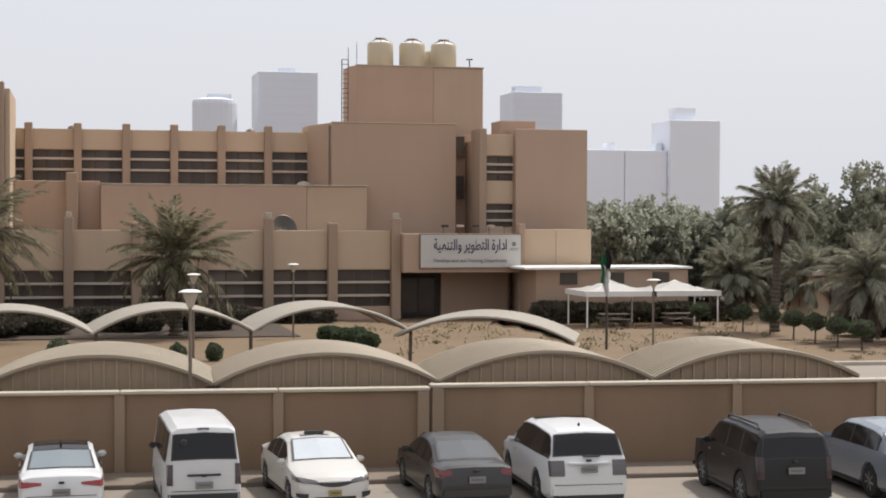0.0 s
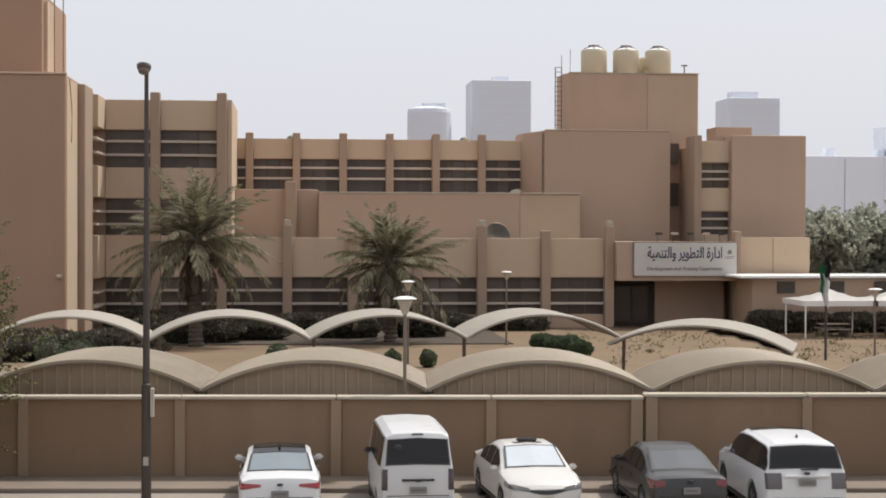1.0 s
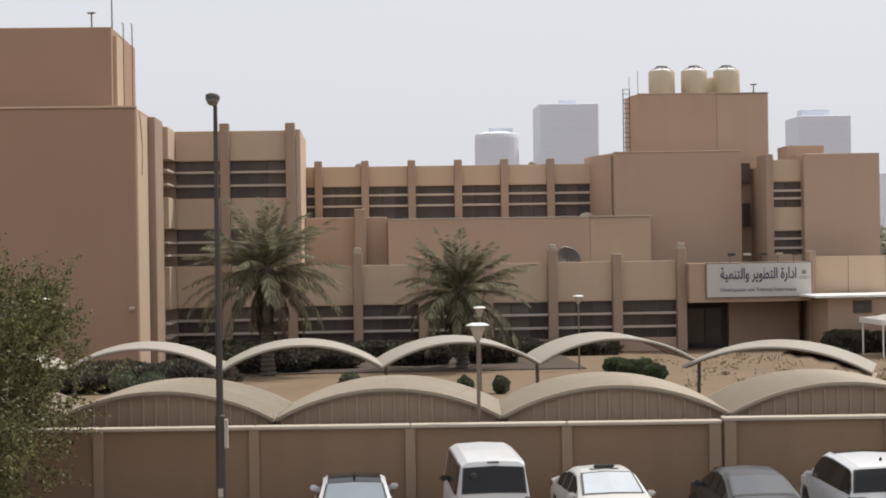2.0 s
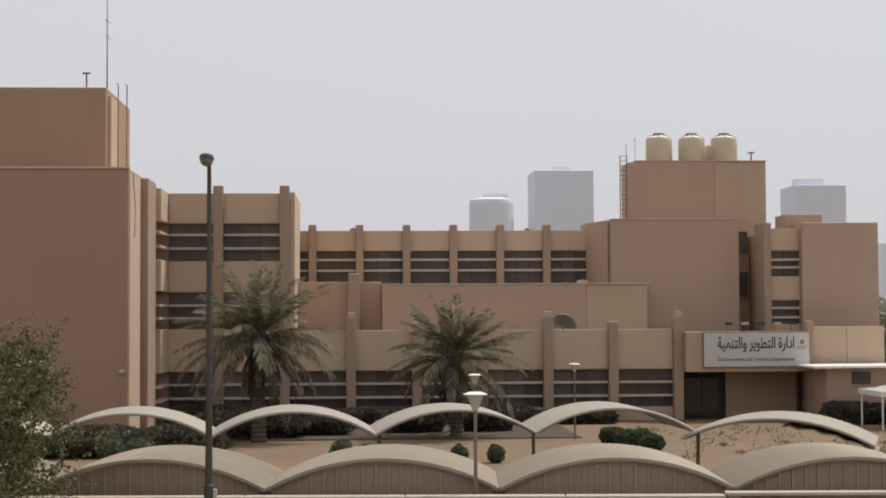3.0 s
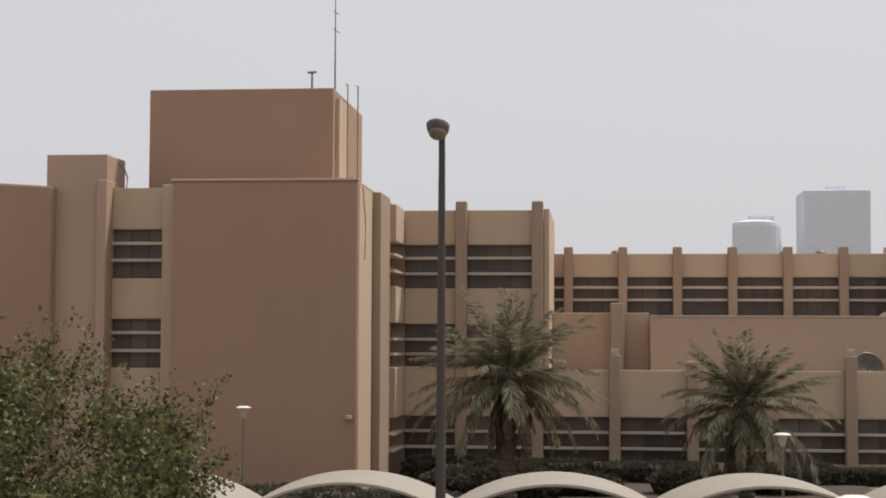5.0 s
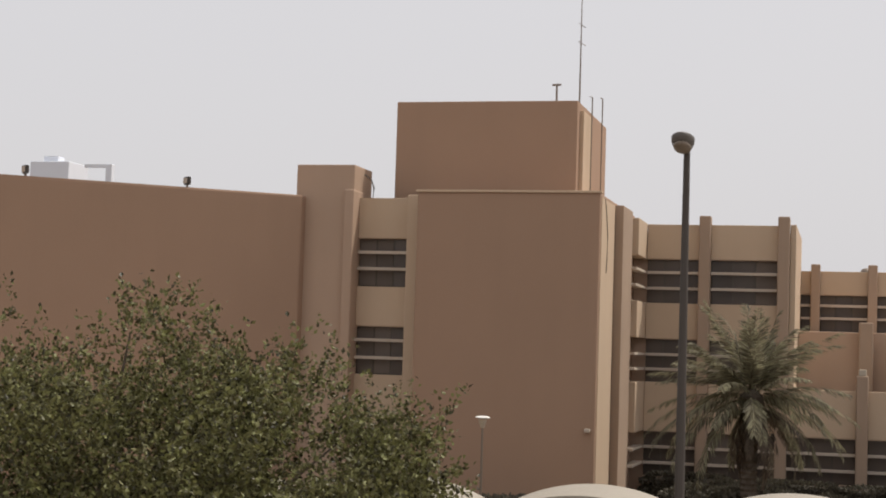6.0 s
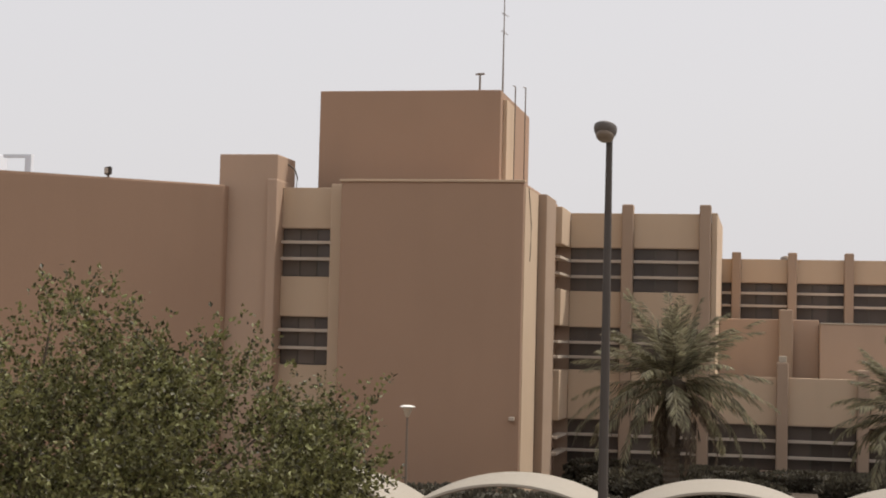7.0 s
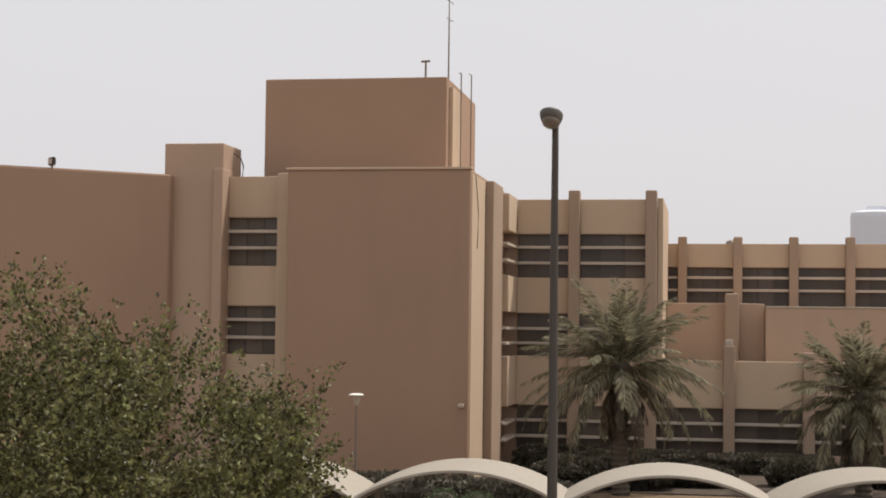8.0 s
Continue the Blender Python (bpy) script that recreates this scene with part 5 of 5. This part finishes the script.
        patch(over, lin(a - e, c + e, 5), lin(-wide, wide, 8), 0.006, PLASTIC, "window_surround", "black glass surround")
    patch(over, lin(*spec["rear"], 5), lin(-1.02 if H < 1.6 else -1.14, 1.02 if H < 1.6 else 1.14, 8), 0.012, rear_glass, "rear_window")
    patch(over, lin(*spec["front"], 5), lin(-1.02, 1.02, 8), 0.012, windscreen, "windscreen")
    if category == "car" and H > 1.6:
        for sgn in (1, -1):
            def band(s, v, sgn=sgn):
                r = ring(s)
                p = r[4].lerp(r[5], v)
                return Vector((p.x * sgn, p.y, p.z))
            patch(band, lin(spec["side"][0][0] - 0.012, spec["side"][-1][1] + 0.012, 16), lin(0.05, 0.96, 3), 0.005, PLASTIC, "pillar_trim", "black window pillars")
    for s0, s1 in spec["side"]:
        for sgn in (1, -1):
            def flank(s, v, sgn=sgn):
                r = ring(s)
                p = r[4].lerp(r[5], v)
                return Vector((p.x * sgn, p.y, p.z))
            patch(flank, lin(s0, s1, 5), lin(0.08, 0.93, 3), 0.010, side_glass, "side_window")
    # wheels
    for a in spec["axles"]:
        for sgn in (1, -1):
            bm = bmesh.new()
            add_lathe(bm, [(wr * 0.62, -0.10), (wr * 0.94, -0.10), (wr, -0.07), (wr, 0.07), (wr * 0.94, 0.10), (wr * 0.62, 0.10)], 26)
            wheel = part("wheel", bm, TYRE, ob, "black tyre")
            wheel.matrix_local = Matrix.Translation((sgn * (W / 2 - 0.115), a, wr + 0.012)) @ Matrix.Rotation(radians(90) * sgn, 4, "Y")
            bm = bmesh.new()
            add_lathe(bm, [(wr * 0.64, 0.03), (wr * 0.64, 0.085), (wr * 0.58, 0.095), (wr * 0.5, 0.05), (wr * 0.15, 0.06), (wr * 0.12, 0.09), (0.0, 0.09)], 20)
            part("rim", bm, RIM, wheel)
            for q in range(7):
                bm = bmesh.new()
                g = 2 * math.pi * q / 7
                add_tube(bm, [(wr * 0.1 * math.cos(g), wr * 0.1 * math.sin(g), 0.085), (wr * 0.58 * math.cos(g), wr * 0.58 * math.sin(g), 0.085)], 0.03, 5)
                part("spoke", bm, RIM, wheel)
    yr, yf = -L / 2, L / 2

    def block(pname, x0, x1, y0, y1, z0, z1, mat, plabel="", bevel=0.02, parent=None):
        bm = bmesh.new()
        add_box(bm, x0, x1, y0, y1, z0, z1)
        if bevel:
            bmesh.ops.bevel(bm, geom=bm.edges[:], offset=bevel, segments=2, affect="EDGES")
        return part(pname, bm, mat, parent or ob, plabel)

    plan = ((0.88, 0.925, 0.965, 1), (0, 0.015, 0.06, 0.16)), ((0.74, 0.87, 0.96, 1), (0, 0.015, 0.07, 0.16))

    def strip(pname, end, sgn, xs, lo, hi, mat, plabel="", off=0.012):
        """A piece laid on the rounded front (end 1) or rear (end -1) of the body."""
        def pick(i, v):
            f = i / (len(xs) - 1)
            z = lo(f) + (hi(f) - lo(f)) * v
            k = 1 - 0.035 * max(0.0, min(1.0, (z - 0.62) / (belt - 0.62)))
            d = float(np.interp(xs[i] / k / (W / 2), *plan[0 if end < 0 else 1]))
            if end > 0:
                rise = [(1 - t, q) for t, q in zip(ts, tz) if t > 0.75][::-1]
            else:
                rise = [(t, q) for t, q in zip(ts, tz) if t < 0.2]
            d = max(d, float(np.interp(z + 0.01, [q[1] for q in rise], [q[0] for q in rise])))
            return Vector((xs[i] * sgn, end * (L / 2 - d * L), z))
        return patch(pick, range(len(xs)), (0, 0.33, 0.67, 1), off, mat, pname, plabel)

    lw, lh, lz = lamp_box
    for sgn in (1, -1):
        wedge = 0.06 if H < 1.6 else 0.0
        edge = W / 2 * (0.955 if H < 1.6 else 0.915)
        x0, x1 = edge - lw, edge
        strip("tail_lamp", -1, sgn, lin(x0, x1, 10), lambda f: lz - lh / 2 + wedge * (1 - f), lambda f: lz + lh / 2 + wedge * 0.5 * f, rear_lamps, "red tail lamp" if rear_lamps is RED_LENS else "dark tail lamp", 0.014)
        strip("headlamp", 1, sgn, lin(0.38, W / 2 * 0.965, 12), lambda f: 0.655 + 0.07 * f, lambda f: 0.72 + 0.10 * f ** 0.7, HEAD_LENS, "dark swept headlamp", 0.014)
        strip("fog_lamp_recess", 1, sgn, lin(W / 2 * 0.68, W / 2 * 0.90, 5), lambda f: 0.34 + 0.06 * f, lambda f: 0.48, PLASTIC, "black fog lamp recess", 0.05)
        block("mirror", sgn * (W / 2 + 0.03) - 0.10, sgn * (W / 2 + 0.03) + 0.10, L * 0.19 - 0.06, L * 0.19 + 0.06, belt - 0.01, belt + 0.12, PLASTIC if name == "parked_van" else body_mat, "", 0.04)
        for yy in (-0.25, 0.75):
            block("door_handle", sgn * (W / 2 - 0.005) - 0.015, sgn * (W / 2 - 0.005) + 0.015, yy - 0.1, yy + 0.1, belt - 0.16, belt - 0.125, CHROME if rails else body_mat, "", 0.008)
        if sill:
            block("sill", min(sgn * (W / 2 - 0.06), sgn * (W / 2 + 0.005)), max(sgn * (W / 2 - 0.06), sgn * (W / 2 + 0.005)), spec["axles"][0] + wr * 1.2, spec["axles"][1] - wr * 1.2, 0.22, 0.32, PLASTIC)
    bz = 0.56 if bumper is None else 0.60
    block("rear_bumper", -W / 2 * 0.90, W / 2 * 0.90, yr - 0.045, yr + 0.12, 0.30, bz, body_mat if bumper is None else bumper, "", 0.05)
    block("rear_valance", -W / 2 * 0.84, W / 2 * 0.84, yr - 0.03, yr + 0.12, 0.22, 0.34 if H < 1.6 else 0.46, PLASTIC, "", 0.03)
    block("front_bumper", -W / 2 * 0.80, W / 2 * 0.80, yf - 0.18, yf + 0.035, 0.26, 0.52, body_mat, "", 0.06)
    strip("grille", 1, 1, lin(-0.40, 0.40, 8), lambda f: 0.59 + 0.07 * abs(2 * f - 1) ** 2, lambda f: 0.715, PLASTIC, "", 0.010)
    block("lower_intake", -W / 2 * 0.56, W / 2 * 0.56, yf - 0.1, yf + 0.043, 0.28, 0.42, PLASTIC, "", 0.03)
    block("trunk_seam", -W / 2 * 0.8, W / 2 * 0.8, yr - 0.004, yr + 0.03, bz + 0.004, bz + 0.02, PLASTIC, "", 0)
    p = block("number_plate", -0.19, 0.19, yr - 0.060, yr - 0.046, plate_z - 0.075, plate_z + 0.075, plate or PLATE_MAT, "", 0.004)
    block("print_bar", -0.14, 0.14, yr - 0.0635, yr - 0.0605, plate_z - 0.022, plate_z + 0.022, PRINT, "", 0, p)
    p = block("number_plate", -0.15, 0.15, yf + 0.036, yf + 0.05, 0.40, 0.54, plate or PLATE_MAT, "", 0.004)
    block("print_bar", -0.1, 0.1, yf + 0.0505, yf + 0.0535, 0.445, 0.495, PRINT, "", 0, p)
    block("badge", -0.06, 0.06, yr - 0.02, yr + 0.04, plate_z + 0.17, plate_z + 0.22, PLASTIC, "", 0.01)
    if bar_z:
        block("tailgate_bar", -0.48, 0.48, yr - 0.035, yr + 0.1, bar_z - 0.025, bar_z + 0.025, body_mat, "", 0.018)
        block("rear_wiper", -0.12, 0.28, yr + 0.06, yr + 0.11, bar_z + 0.13, bar_z + 0.16, PLASTIC, "", 0.01)
    if rails:
        for sgn in (1, -1):
            bm = bmesh.new()
            xr = sgn * W / 2 * 0.66
            add_tube(bm, [(xr, -L * 0.36, H - 0.04), (xr, -L * 0.34, H + 0.05), (xr, L * 0.05, H + 0.055), (xr, L * 0.075, H - 0.02)], 0.025, 6)
            part("roof_rail", bm, PLASTIC, ob)
    if fin_y:
        bm = bmesh.new()
        lo = [bm.verts.new(p) for p in ((-0.03, fin_y - 0.07, H - 0.03), (0.03, fin_y - 0.07, H - 0.03), (0.02, fin_y + 0.1, H - 0.03), (-0.02, fin_y + 0.1, H - 0.03))]
        hi = [bm.verts.new(p) for p in ((-0.008, fin_y - 0.07, H + 0.07), (0.008, fin_y - 0.07, H + 0.07), (0.008, fin_y - 0.03, H + 0.07), (-0.008, fin_y - 0.03, H + 0.07))]
        bm.faces.new(lo[::-1])
        bm.faces.new(hi)
        for i in range(4):
            bm.faces.new((lo[i], lo[(i + 1) % 4], hi[(i + 1) % 4], hi[i]))
        part("roof_aerial", bm, PLASTIC, ob, "small black roof aerial")
    if roof_panel:
        s0, s1, mt, nm = roof_panel
        patch(over, lin(s0, s1, 4), lin(-1.05, 1.05, 6), 0.012, mt, nm)
    if name == "parked_van":
        block("tailgate_handle", -0.36, 0.36, yr - 0.03, yr + 0.02, 0.93, 0.975, PLASTIC, "black tailgate strip", 0.01)
        block("high_brake_lamp", -0.13, 0.13, yr + 0.20, yr + 0.26, 1.905, 1.945, INK, "", 0.01)
        block("rear_view_mirror", -0.52, -0.36, yr - 0.05, yr + 0.12, 1.60, 1.72, PLASTIC, "small rear corner mirror", 0.03)
    if taxi:
        block("taxi_sign", -0.25, 0.25, 0.06, 0.18, H + 0.02, H + 0.10, INK, "dark taxi roof sign", 0.03)
        block("taxi_sign_base", -0.34, 0.34, 0.03, 0.22, H - 0.02, H + 0.012, PLATE_MAT, "", 0.01)
    return ob


PAINT_WHITE = paint("white_car_paint", (0.62, 0.62, 0.615))
PAINT_TAXI = paint("cream_white_car_paint", (0.57, 0.55, 0.51), dust=0.06)
PAINT_VAN = paint("white_van_paint", (0.55, 0.55, 0.545), 0.5, dust=0.06)
PAINT_GREY = paint("dark_grey_metallic", (0.026, 0.0245, 0.024), 0.4, 0.2, 0.03)
PAINT_DARK = paint("charcoal_car_paint", (0.012, 0.012, 0.013), 0.4, 0.0, 0.02)
PAINT_DARK.node_tree.nodes["Principled BSDF"].inputs["Specular IOR Level"].default_value = 0.3
PAINT_DARK.node_tree.nodes["Principled BSDF"].inputs["Coat Weight"].default_value = 0.1
PAINT_SILVER = paint("blue_silver_metallic", (0.24, 0.27, 0.31), 0.35, 0.3, 0.05)

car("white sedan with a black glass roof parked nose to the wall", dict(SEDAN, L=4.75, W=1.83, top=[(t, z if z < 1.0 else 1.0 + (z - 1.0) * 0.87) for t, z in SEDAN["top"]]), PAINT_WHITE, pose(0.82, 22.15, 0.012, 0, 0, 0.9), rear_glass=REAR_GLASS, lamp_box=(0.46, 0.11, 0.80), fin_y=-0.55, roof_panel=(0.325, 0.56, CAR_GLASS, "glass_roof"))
car("white passenger van with dark windows parked nose to the wall", VAN, PAINT_VAN, pose(3.82, 21.95, 0.012, 0, 0, 0.9), category="van", name="parked_van", rear_lamps=material("smoked_tail_lens", (0.045, 0.028, 0.028), 0.2, coat=0.5), lamp_box=(0.12, 0.45, 0.96), bumper=PLASTIC, plate_z=0.74)
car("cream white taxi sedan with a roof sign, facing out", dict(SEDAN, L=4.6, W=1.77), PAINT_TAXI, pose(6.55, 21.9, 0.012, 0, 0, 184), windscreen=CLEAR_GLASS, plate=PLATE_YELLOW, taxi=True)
car("dusty dark grey sedan parked nose to the wall", SEDAN, PAINT_GREY, pose(9.8, 21.55, 0.012, 0, 0, 0.9), rear_glass=material("smoky_rear_glass", (0.075, 0.082, 0.088), 0.1, vary=0.2, bump=0.0, coat=0.6), rear_lamps=material("dull_red_tail_lens", (0.13, 0.02, 0.02), 0.25, coat=0.4), lamp_box=(0.30, 0.16, 0.84), plate_z=0.72)
car("white luxury off-road car with dark windows parked nose to the wall", SUV, PAINT_WHITE, pose(12.42, 21.3, 0.012, 0, 0, -2), rear_lamps=material("smoked_grey_lens", (0.10, 0.09, 0.09), 0.2, coat=0.5), lamp_box=(0.34, 0.34, 0.94), plate_z=0.92, bar_z=1.05, fin_y=-1.5, roof_panel=(0.46, 0.54, CAR_GLASS, "sunroof"))
car("large charcoal off-road car with roof rails parked nose to the wall", BIG, PAINT_DARK, pose(16.9, 20.0, 0.012, 0, 0, -4), rear_lamps=material("dark_red_tail_lens", (0.03, 0.012, 0.012), 0.25, coat=0.4), lamp_box=(0.14, 0.5, 1.0), plate_z=0.95, rails=True)
car("blue silver sporty off-road car parked nose to the wall", COUPE_SUV, PAINT_SILVER, pose(20.3, 20.4, 0.012, 0, 0, -3), plate_z=0.9)
